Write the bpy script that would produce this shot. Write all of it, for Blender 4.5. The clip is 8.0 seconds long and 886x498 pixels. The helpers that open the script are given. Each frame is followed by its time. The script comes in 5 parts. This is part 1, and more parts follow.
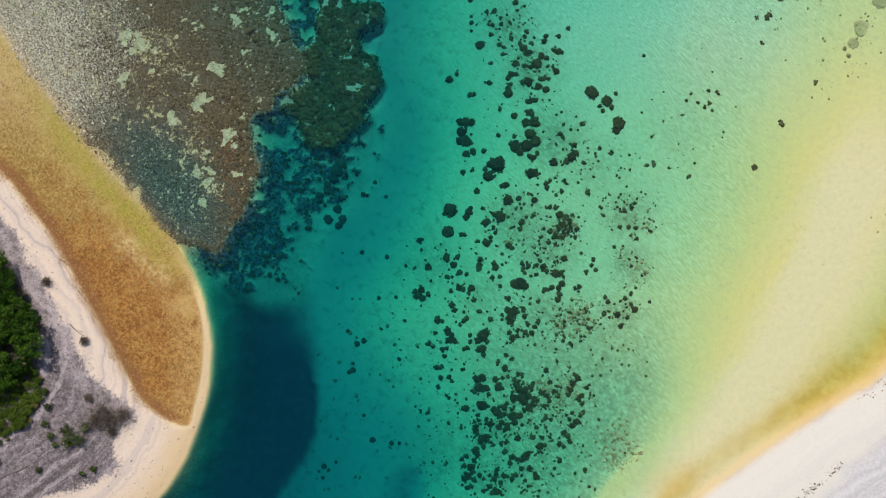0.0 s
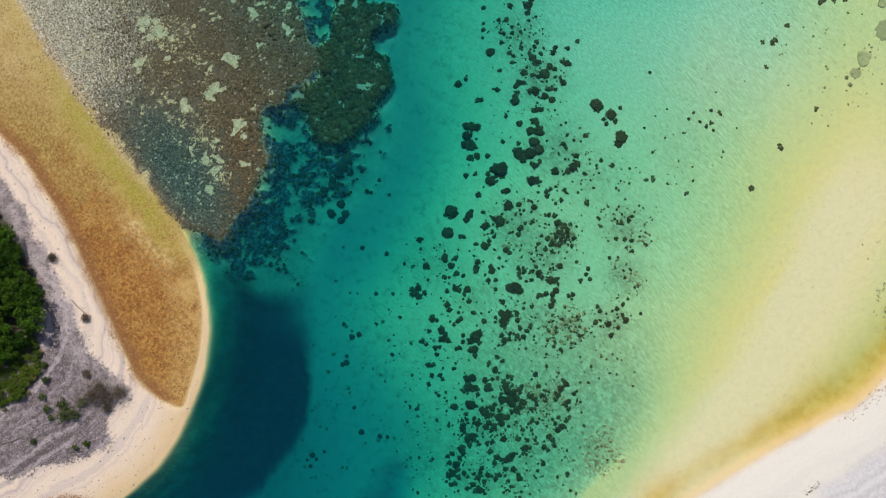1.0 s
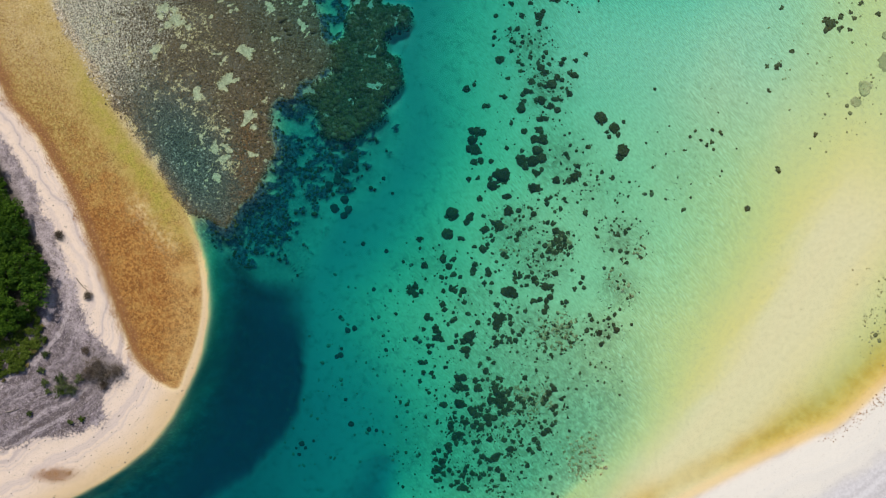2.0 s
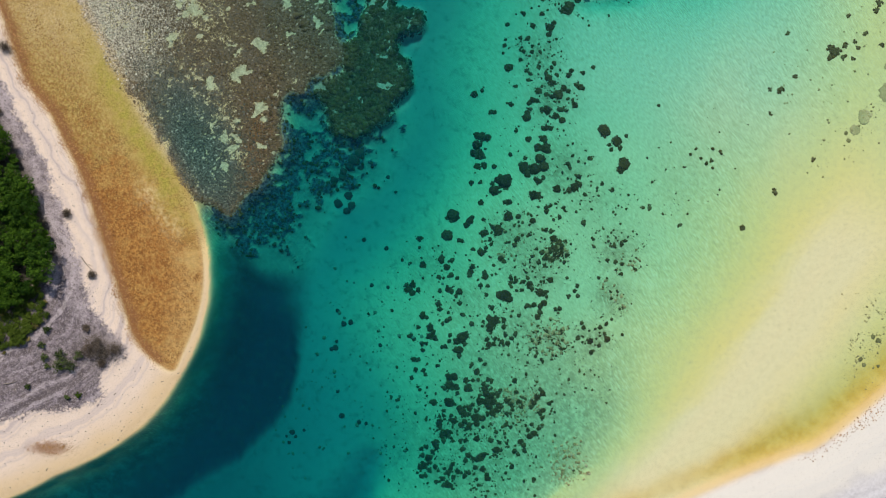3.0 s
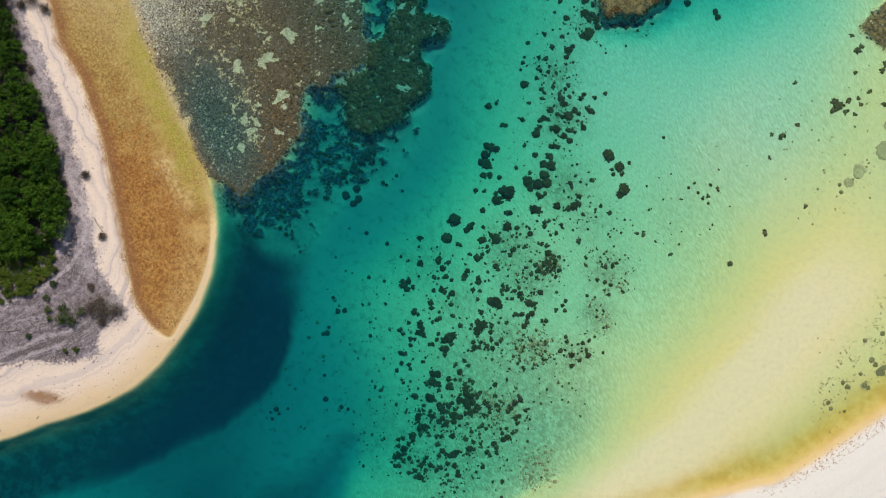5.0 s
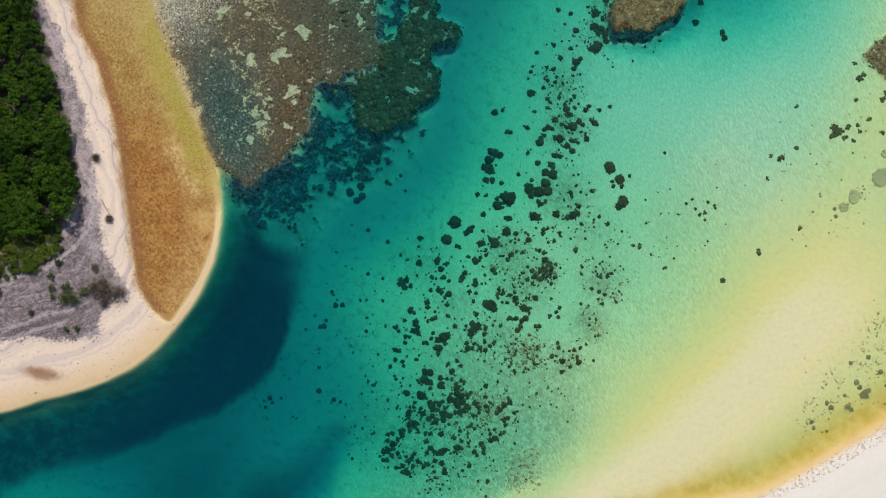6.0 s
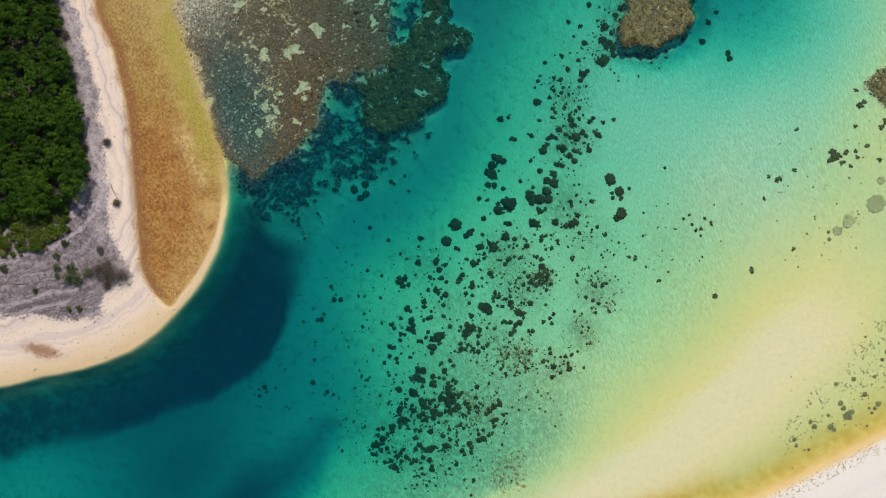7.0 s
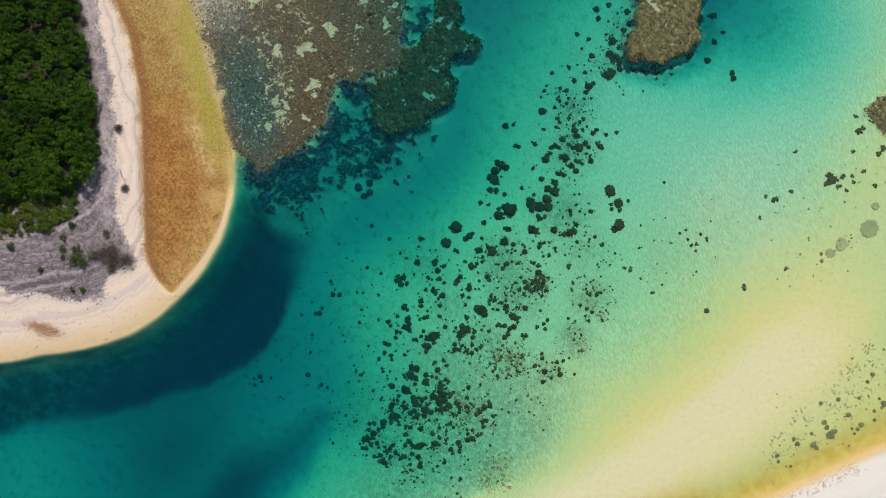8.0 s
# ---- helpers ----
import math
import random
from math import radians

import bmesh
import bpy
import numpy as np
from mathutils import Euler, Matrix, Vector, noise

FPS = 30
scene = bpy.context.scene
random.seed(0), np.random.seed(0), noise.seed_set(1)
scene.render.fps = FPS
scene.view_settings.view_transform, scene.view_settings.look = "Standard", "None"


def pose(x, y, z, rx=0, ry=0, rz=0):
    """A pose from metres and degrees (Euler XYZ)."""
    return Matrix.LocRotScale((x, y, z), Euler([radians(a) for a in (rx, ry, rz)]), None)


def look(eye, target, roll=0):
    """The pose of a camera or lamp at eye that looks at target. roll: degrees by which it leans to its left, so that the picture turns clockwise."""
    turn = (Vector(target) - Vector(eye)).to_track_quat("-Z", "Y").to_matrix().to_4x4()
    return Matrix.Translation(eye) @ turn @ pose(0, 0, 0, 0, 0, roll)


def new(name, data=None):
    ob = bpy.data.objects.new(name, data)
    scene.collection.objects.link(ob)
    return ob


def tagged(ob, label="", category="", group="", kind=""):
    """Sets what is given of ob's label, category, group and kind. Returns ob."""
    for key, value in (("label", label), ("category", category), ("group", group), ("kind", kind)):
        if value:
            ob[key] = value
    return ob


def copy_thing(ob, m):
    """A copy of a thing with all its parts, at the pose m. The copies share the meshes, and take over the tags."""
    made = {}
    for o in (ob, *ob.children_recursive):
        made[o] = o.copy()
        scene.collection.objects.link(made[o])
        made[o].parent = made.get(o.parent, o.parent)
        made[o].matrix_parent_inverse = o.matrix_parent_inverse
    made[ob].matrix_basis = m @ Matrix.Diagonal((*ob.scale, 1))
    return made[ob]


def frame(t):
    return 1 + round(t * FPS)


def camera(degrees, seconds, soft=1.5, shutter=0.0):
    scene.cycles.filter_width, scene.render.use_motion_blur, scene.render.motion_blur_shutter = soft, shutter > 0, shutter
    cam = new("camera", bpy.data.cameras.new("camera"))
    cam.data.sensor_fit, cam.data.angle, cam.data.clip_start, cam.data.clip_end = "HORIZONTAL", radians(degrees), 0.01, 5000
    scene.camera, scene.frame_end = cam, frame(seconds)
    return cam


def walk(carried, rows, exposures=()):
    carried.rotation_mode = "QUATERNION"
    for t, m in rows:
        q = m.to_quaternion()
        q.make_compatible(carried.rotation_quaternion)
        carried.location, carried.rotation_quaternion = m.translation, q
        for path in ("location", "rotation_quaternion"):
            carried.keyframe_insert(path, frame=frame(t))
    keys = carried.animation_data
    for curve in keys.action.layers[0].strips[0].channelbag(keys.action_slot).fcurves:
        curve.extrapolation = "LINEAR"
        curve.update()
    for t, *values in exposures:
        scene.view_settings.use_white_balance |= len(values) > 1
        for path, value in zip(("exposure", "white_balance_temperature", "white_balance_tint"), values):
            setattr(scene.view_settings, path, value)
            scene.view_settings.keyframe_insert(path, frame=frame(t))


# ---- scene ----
# A tropical tidal channel between two low islands, seen straight down from a rising, turning drone.

# ---- camera and path ----
cam = camera(73.7, 8.0, soft=1.1)
PATH = [
    (0, pose(-0.018, 0.010, 119.945, 0, 0, -0.034)),
    (1, pose(0.223, 0.132, 122.409, 0, 0, 3.474)),
    (2, pose(0.443, 0.286, 124.851, 0, 0, 6.940)),
    (3, pose(0.637, 0.474, 127.280, 0, 0, 10.357)),
    (4, pose(0.797, 0.697, 129.706, 0, 0, 13.716)),
    (5, pose(0.919, 0.955, 132.139, 0, 0, 17.007)),
    (6, pose(0.996, 1.249, 134.589, 0, 0, 20.223)),
    (7, pose(1.022, 1.580, 137.067, 0, 0, 23.355)),
    (8, pose(0.992, 1.948, 139.583, 0, 0, 26.394)),
]
walk(cam, PATH)

# ---- sky, sun, exposure ----
SUN_ELEVATION, SUN_AZIMUTH = 48.0, 350.0      # degrees; azimuth clockwise from +y, where the sun stands
scene.view_settings.exposure = 0.0
world = bpy.data.worlds.new("world")
scene.world = world
world.use_nodes = True
sky = world.node_tree.nodes.new("ShaderNodeTexSky")
sky.sky_type, sky.sun_disc = "NISHITA", False
sky.sun_elevation, sky.sun_rotation = radians(SUN_ELEVATION), radians(SUN_AZIMUTH)
world.node_tree.links.new(sky.outputs[0], world.node_tree.nodes["Background"].inputs["Color"])
world.node_tree.nodes["Background"].inputs["Strength"].default_value = 0.10
lamp = bpy.data.lights.new("sun", "SUN")
lamp.energy, lamp.angle, lamp.color = 3.9, radians(0.5), (1.0, 0.94, 0.84)
sun_dir = Vector((math.sin(radians(SUN_AZIMUTH)) * math.cos(radians(SUN_ELEVATION)),
                  math.cos(radians(SUN_AZIMUTH)) * math.cos(radians(SUN_ELEVATION)), math.sin(radians(SUN_ELEVATION))))
sun = new("sun", lamp)
sun.matrix_world = look(sun_dir * 300, (0, 0, 0))


# ---- material helpers ----
class Nodes:
    """A short way to write node trees."""

    def __init__(self, name, roughness=0.8, specular=0.3):
        self.mat = bpy.data.materials.new(name)
        self.mat.use_nodes = True
        self.tree = self.mat.node_tree
        self.bsdf = self.tree.nodes["Principled BSDF"]
        self.output = self.tree.nodes["Material Output"]
        self.bsdf.inputs["Roughness"].default_value = roughness
        self.bsdf.inputs["Specular IOR Level"].default_value = specular

    def node(self, kind, **values):
        n = self.tree.nodes.new(kind)
        for key, value in values.items():
            self.put(n.inputs[key], value)
        return n

    def put(self, socket, value):
        if isinstance(value, bpy.types.NodeSocket):
            self.tree.links.new(value, socket)
        else:
            socket.default_value = value

    def attr(self, name):
        n = self.tree.nodes.new("ShaderNodeAttribute")
        n.attribute_name = name
        return n.outputs["Fac"]

    def coords(self):
        return self.tree.nodes.new("ShaderNodeNewGeometry").outputs["Position"]

    def noise(self, scale, detail=3.0, rough=0.55, where=None):
        n = self.tree.nodes.new("ShaderNodeTexNoise")
        n.inputs["Scale"].default_value, n.inputs["Detail"].default_value = scale, detail
        n.inputs["Roughness"].default_value = rough
        self.put(n.inputs["Vector"], where or self.coords())
        return n.outputs["Fac"]

    def math(self, op, a, b=0.0, clamp=False):
        n = self.tree.nodes.new("ShaderNodeMath")
        n.operation, n.use_clamp = op, clamp
        self.put(n.inputs[0], a)
        self.put(n.inputs[1], b)
        return n.outputs[0]

    def smooth(self, value, low, high, a=0.0, b=1.0):
        n = self.tree.nodes.new("ShaderNodeMapRange")
        n.interpolation_type = "SMOOTHSTEP"
        for i, v in enumerate((value, low, high, a, b)):
            self.put(n.inputs[i], v)
        return n.outputs[0]

    def mix(self, fac, a, b, kind="MIX"):
        n = self.tree.nodes.new("ShaderNodeMix")
        n.data_type, n.blend_type = "RGBA", kind
        self.put(n.inputs["Factor"], fac)
        for socket, v in ((n.inputs[6], a), (n.inputs[7], b)):
            self.put(socket, (*v, 1) if isinstance(v, tuple) and len(v) == 3 else v)
        return n.outputs[2]

    def bump(self, height, strength, distance):
        n = self.tree.nodes.new("ShaderNodeBump")
        n.inputs["Strength"].default_value, n.inputs["Distance"].default_value = strength, distance
        self.put(n.inputs["Height"], height)
        self.tree.links.new(n.outputs[0], self.bsdf.inputs["Normal"])
        return n

    def colour(self, value):
        self.put(self.bsdf.inputs["Base Color"], value)


# ---- plan helpers ----
def curve(points, closed=False, n=8):
    """A smooth line through plan points."""
    p = np.array(points, float)[:, :2]
    p = np.vstack([p[-1:], p, p[:2]]) if closed else np.vstack([2 * p[:1] - p[1:2], p, 2 * p[-1:] - p[-2:-1]])
    out = []
    for a, b, c, d in zip(p[:-3], p[1:-2], p[2:-1], p[3:]):
        for t in np.arange(n) / n:
            out.append(0.5 * (2 * b + (c - a) * t + (2 * a - 5 * b + 4 * c - d) * t ** 2 + (3 * b - a - 3 * c + d) * t ** 3))
    if not closed:
        out.append(p[-2])
    return np.array(out)


def distance(X, Y, line, closed=False):
    """How far the places lie from a line, and how far along it (0 to 1) the nearest point is."""
    a, b = (line, np.roll(line, -1, 0)) if closed else (line[:-1], line[1:])
    best, along = np.full(X.shape, 1e9), np.zeros(X.shape)
    for i, ((ax, ay), (bx, by)) in enumerate(zip(a, b)):
        ux, uy = bx - ax, by - ay
        t = np.clip(((X - ax) * ux + (Y - ay) * uy) / (ux * ux + uy * uy + 1e-9), 0, 1)
        d = (X - ax - t * ux) ** 2 + (Y - ay - t * uy) ** 2
        near = d < best
        best[near], along[near] = d[near], (i + t[near]) / len(a)
    return np.sqrt(best), along


def inside(X, Y, line):
    hit = np.zeros(X.shape, bool)
    for (ax, ay), (bx, by) in zip(line, np.roll(line, -1, 0)):
        if ay != by:
            hit ^= ((ay > Y) != (by > Y)) & (X < (bx - ax) * (Y - ay) / (by - ay) + ax)
    return hit


def signed(X, Y, line):
    """Metres from the edge of a closed area, positive inside."""
    return distance(X, Y, line, True)[0] * np.where(inside(X, Y, line), 1, -1)


def step(v, low, high):
    t = np.clip((v - low) / (high - low), 0, 1)
    return t * t * (3 - 2 * t)


LATTICE = np.random.RandomState(7).rand(256, 256)


def wave_noise(X, Y, size, octaves=3, shift=0.0):
    """Smooth noise from -1 to 1 with features of the given size in metres."""
    total, gain = 0, 0
    for o in range(octaves):
        x, y = (X / size + 37.7 * o + shift + 500), (Y / size + 11.3 * o + 1.7 * shift + 500)
        i, j = np.floor(x).astype(int), np.floor(y).astype(int)
        fx, fy = x - i, y - j
        fx, fy = fx * fx * (3 - 2 * fx), fy * fy * (3 - 2 * fy)
        v = lambda a, b: LATTICE[(i + a) % 256, (j + b) % 256]
        n = (v(0, 0) * (1 - fx) + v(1, 0) * fx) * (1 - fy) + (v(0, 1) * (1 - fx) + v(1, 1) * fx) * fy
        total, gain = total + (2 * n - 1) * 0.55 ** o, gain + 0.55 ** o
        size = size / 2.1
    return total / gain


# ---- plan: shores, reefs, soil and woods ----
WEST_SHORE = curve([
    (-112.7, 70.8), (-93.7, 50.5), (-81.8, 35.5), (-76.5, 29.2), (-68.5, 18.3), (-59.5, 7.9), (-53.3, -1.0),
    (-50.1, -6.9), (-47.8, -14.7), (-47.2, -21.8), (-48.3, -31.3), (-51.6, -40.4), (-56.4, -48.7), (-64.5, -56.5),
    (-74.3, -63.6), (-80.9, -68.4), (-95.0, -76.1), (-118.0, -83.8), (-161.0, -87.2), (-214.6, -69.2), (-244.3, -9.4),
    (-196.3, 74.0),
], True)
FLAT = curve([
    (-110.4, 49.6), (-100.9, 32.0), (-94.2, 20.4), (-88.1, 14.5), (-83.9, 9.1), (-78.3, 1.5), (-73.1, -7.9),
    (-68.7, -16.1), (-64.4, -24.4), (-61.1, -30.2), (-56.1, -34.4), (-51.6, -35.9), (-50.1, -31.4), (-48.6, -24.0),
    (-48.5, -16.5), (-50.3, -8.5), (-53.6, -2.7), (-60.4, 5.9), (-68.1, 15.5), (-75.3, 23.8), (-82.4, 35.2),
    (-97.9, 55.8),
], True)
WEST_SOIL = curve([
    (-100.4, 20.3), (-93.8, 11.7), (-86.7, 3.3), (-82.3, -3.5), (-78.5, -10.5), (-74.1, -18.8), (-69.8, -27.1),
    (-64.7, -30.5), (-63.2, -33.5), (-65.9, -38.6), (-66.2, -42.4), (-69.6, -46.1), (-78.4, -49.5), (-88.8, -52.5),
    (-107.2, -60.5), (-141.8, -65.8), (-184.7, -39.4), (-184.4, 50.1), (-124.7, 50.0),
], True)
WOOD = curve([
    (-107.5, 25.7), (-101.4, 16.8), (-96.5, 10.4), (-91.5, 3.9), (-86.3, -4.0), (-82.0, -12.2), (-80.2, -18.1),
    (-82.8, -23.1), (-91.6, -28.9), (-98.4, -33.1), (-112.5, -40.8), (-135.2, -49.1), (-166.8, -30.5), (-166.6, 29.2),
    (-129.5, 47.6),
], True)
SCRUB = curve([
    (-99.0, -31.9), (-92.0, -28.0), (-83.9, -23.3), (-80.8, -25.1), (-80.8, -29.6), (-83.2, -33.7), (-87.4, -37.3),
    (-93.9, -42.3), (-111.3, -52.2), (-122.6, -44.4),
], True)
EAST_SHORE = curve([
    (52.0, -96.0), (40.0, -76.0), (42.5, -60.0), (50.5, -50.4), (59.1, -43.7), (70.6, -35.7), (82.1, -28.4),
    (89.9, -22.6), (115.1, 7.3), (127.9, 21.1), (158.8, 49.1), (215.5, 54.9), (209.2, -52.5), (89.7, -82.0),
], True)
EAST_SOIL = curve([
    (41.9, -75.6), (59.1, -61.8), (75.2, -51.0), (82.1, -44.1), (89.9, -37.8), (105.0, -28.6), (128.0, -22.9),
    (209.5, 37.0), (203.3, -40.6), (98.7, -70.1),
], True)
REEF_TOP = curve([
    (-105.9, 79.3), (-96.8, 57.5), (-86.5, 40.3), (-81.3, 31.7), (-72.7, 21.0), (-65.3, 11.9), (-55.5, 3.0), (-50.6, 1.3),
    (-46.0, -0.8), (-43.7, 3.4), (-41.0, 6.8), (-39.3, 12.2), (-37.3, 16.3), (-38.5, 19.7), (-39.4, 23.8), (-38.2, 27.4),
    (-35.2, 28.0), (-34.4, 31.8), (-30.6, 32.8), (-29.0, 34.7), (-28.5, 39.1), (-30.9, 41.8), (-31.4, 45.6),
    (-33.0, 48.5), (-34.1, 52.0), (-36.1, 63.5), (-38.0, 80.0),
], True, 5)
REEF_BANK = curve([
    (-26.0, 46.6), (-26.5, 41.9), (-28.3, 40.2), (-29.5, 36.1), (-27.6, 34.7), (-30.6, 32.4), (-32.7, 29.7), (-29.5, 25.5),
    (-27.8, 22.0), (-24.9, 20.3), (-21.4, 21.3), (-18.5, 23.9), (-16.1, 26.3), (-15.3, 29.7), (-13.0, 33.8), (-13.5, 37.3),
    (-14.4, 40.2), (-16.1, 40.5), (-17.2, 43.1), (-16.9, 44.7), (-15.0, 46.1), (-13.0, 47.7), (-13.2, 50.3), (-15.5, 51.2),
    (-19.2, 51.0), (-21.2, 55.1), (-23.3, 59.3), (-29.5, 65.2), (-30.7, 61.6), (-26.8, 56.1), (-25.4, 50.5),
], True, 5)
REEF_SLOPE = curve([
    (-47.7, 0.7), (-46.5, -2.2), (-42.5, -5.4), (-39.0, -7.4), (-32.5, -7.4), (-29.4, 0.1), (-27.5, 4.8), (-27.9, 8.1),
    (-21.5, 10.4), (-17.7, 14.4), (-19.7, 18.2), (-16.2, 20.9), (-15.0, 26.4), (-26.1, 28.1), (-30.8, 37.4), (-27.9, 44.4),
    (-28.4, 52.6), (-36.6, 52.6), (-33.1, 44.4), (-33.1, 37.4), (-40.1, 29.3), (-41.3, 23.5), (-40.1, 14.1), (-44.8, 6.0),
], True, 5)
ROUND_REEF = curve([
    (18.5, 64.4), (21.7, 62.6), (26.4, 63.6), (30.8, 66.8), (32.3, 72.8), (30.5, 79.3), (30.6, 86.8), (21.0, 95.5),
    (9.7, 91.3), (11.4, 81.8), (16.0, 75.1), (18.0, 70.1),
], True)
EDGE_REEF = curve([
    (76.5, 75.3), (76.8, 79.2), (79.5, 82.8), (85.5, 82.8), (89.6, 77.4), (85.4, 73.8), (81.1, 73.5),
], True)
SANDBAR = curve([
    (22.4, -83.6), (36.2, -64.1), (48.8, -46.9), (59.1, -32.0), (70.6, -13.7), (78.7, 2.4), (85.5, 18.4), (89.0, 33.3),
    (91.3, 50.5), (93.6, 67.7), (95.9, 96.4),
])
TRENCH = curve([
    (-44.0, -4.5), (-40.5, -6.5), (-35.7, -5.6), (-31.0, -5.9), (-27.5, -8.0), (-26.6, -14.0), (-26.4, -23.4),
    (-26.6, -31.0), (-27.6, -37.2), (-29.7, -44.0), (-32.8, -47.7), (-37.1, -54.4), (-42.6, -58.6), (-45.2, -62.5),
    (-57.9, -73.8), (-68.0, -81.1), (-74.3, -86.7), (-84.0, -93.4), (-110.0, -104.0), (-118.0, -82.0), (-94.3, -74.1),
    (-80.0, -65.0), (-62.1, -52.0), (-52.5, -38.6), (-50.0, -25.2), (-49.4, -9.4),
], True)
RUBBLE_FIELDS = [
    (27.0, -14.2, 4.13, 150), (24.8, 5.3, 2.75, 60), (16.7, -33.7, 6.88, 150), (9.8, -38.3, 4.59, 80),
    (21.3, 0.1, 6.88, 110), (17.9, 36.8, 5.73, 90), (15.6, 5.9, 6.88, 90), (37.4, 7.0, 5.16, 60),
    (38.5, -3.3, 4.59, 40), (30.5, 16.2, 6.88, 40), (1.8, -41.2, 9.17, 70), (20.2, -13.6, 5.73, 60),
    (7.5, -9.1, 6.88, 50), (11.0, -20.5, 8.03, 60), (25.9, -30.9, 5.73, 90), (23.0, 21.9, 6.88, 70),
    (13.3, 46.0, 5.73, 50), (47.7, 24.2, 8.03, 26), (51.2, 36.8, 10.32, 16), (36.2, -13.7, 5.16, 50),
    (-1.6, -3.3, 6.88, 40), (19.0, -45.8, 5.73, 60), (8.7, -46.9, 4.59, 40), (13.3, -38.9, 13.76, 30),
    (24.7, -32.0, 9.17, 20),
]
RUBBLE_FIELDS += [
    (16.3, 68.2, 5.0, 50), (17.8, 60.7, 5.0, 60), (26.8, 63.7, 5.0, 50), (32.5, 76.3, 5.0, 40), (13.2, 54.7, 8, 40), (12.6, 43.9, 9, 40),
    (13.3, 35.7, 12.62, 20), (16.7, 16.2, 17.20, 40), (11.0, -13.6, 18.35, 130), (13.3, -36.6, 17.20, 160),
    (33.9, 12.7, 10.32, 50), (31.6, -22.8, 9.17, 70), (22.4, -48.1, 10.32, 60),
]
DEEP_FIELDS = [
    (-9.7, -13.6, 13.76, 50), (-9.7, -29.7, 11.47, 50), (-16.5, -20.5, 8.03, 24), (-5.1, -41.2, 8.03, 40),
    (-18.8, -38.9, 8.03, 24), (-24.8, -46.4, 8.01, 30),
]
SAND_GAPS = [
    (-40.2, 49.1, 0.8), (-41.9, 47.4, 0.8), (-42.5, 45.6, 0.6), (-39.0, 48.3, 0.7), (-35.0, 49.1, 1.0), (-33.8, 47.4, 0.8),
    (-32.1, 46.2, 0.7), (-35.0, 43.3, 0.8), (-24.6, 50.2, 0.8), (-21.2, 50.8, 0.7), (-25.8, 42.7, 0.9), (-28.7, 43.3, 0.9),
    (-18.9, 33.0, 1.0), (-32.1, 30.7, 0.6), (-31.0, 31.0, 0.5), (-33.9, 23.7, 1.0), (-36.7, 23.2, 1.3), (-37.9, 24.9, 0.9),
    (-37.3, 26.1, 0.8), (-36.2, 24.9, 1.0), (-37.9, 21.4, 0.8), (-50.5, 46.2, 1.1), (-52.3, 46.4, 0.7), (-49.7, 45.6, 0.8),
    (-45.9, 49.4, 0.8), (-62.6, 43.3, 1.2), (-61.5, 41.6, 1.0), (-59.8, 41.0, 1.1), (-64.4, 42.8, 0.9), (-63.2, 39.9, 0.7),
]
SAND_GAPS += [
    (-58.6, 40.5, 0.7), (-45.9, 37.0, 1.0), (-47.1, 37.2, 0.8), (-45.1, 36.4, 0.8), (-48.8, 30.7, 1.0), (-49.4, 28.9, 0.9),
    (-47.7, 30.3, 0.8), (-55.4, 26.1, 0.8), (-55.7, 27.2, 0.6), (-43.6, 23.2, 1.2), (-42.5, 22.0, 0.9), (-44.8, 22.6, 0.9),
    (-50.2, 33.5, 0.6), (-50.0, 34.7, 0.5), (-53.4, 35.3, 0.7), (-59.2, 35.9, 0.6), (-40.8, 40.7, 0.4), (-65.5, 34.7, 0.9),
    (-47.7, 16.3, 0.9), (-48.3, 14.0, 0.9), (-48.8, 9.4, 0.6), (-48.6, 6.5, 0.6), (-50.0, 15.7, 0.7), (-51.7, 15.4, 0.6),
    (-50.6, 11.1, 0.5), (-39.6, 18.0, 0.6), (-38.5, 19.1, 0.7), (-41.9, 15.1, 0.7), (-48.2, 19.7, 0.8),
]
SAND_GAPS += [
    (19.9, 75.8, 0.8), (-19.8, 39.4, 0.5), (-22.4, 29.5, 0.4),
]


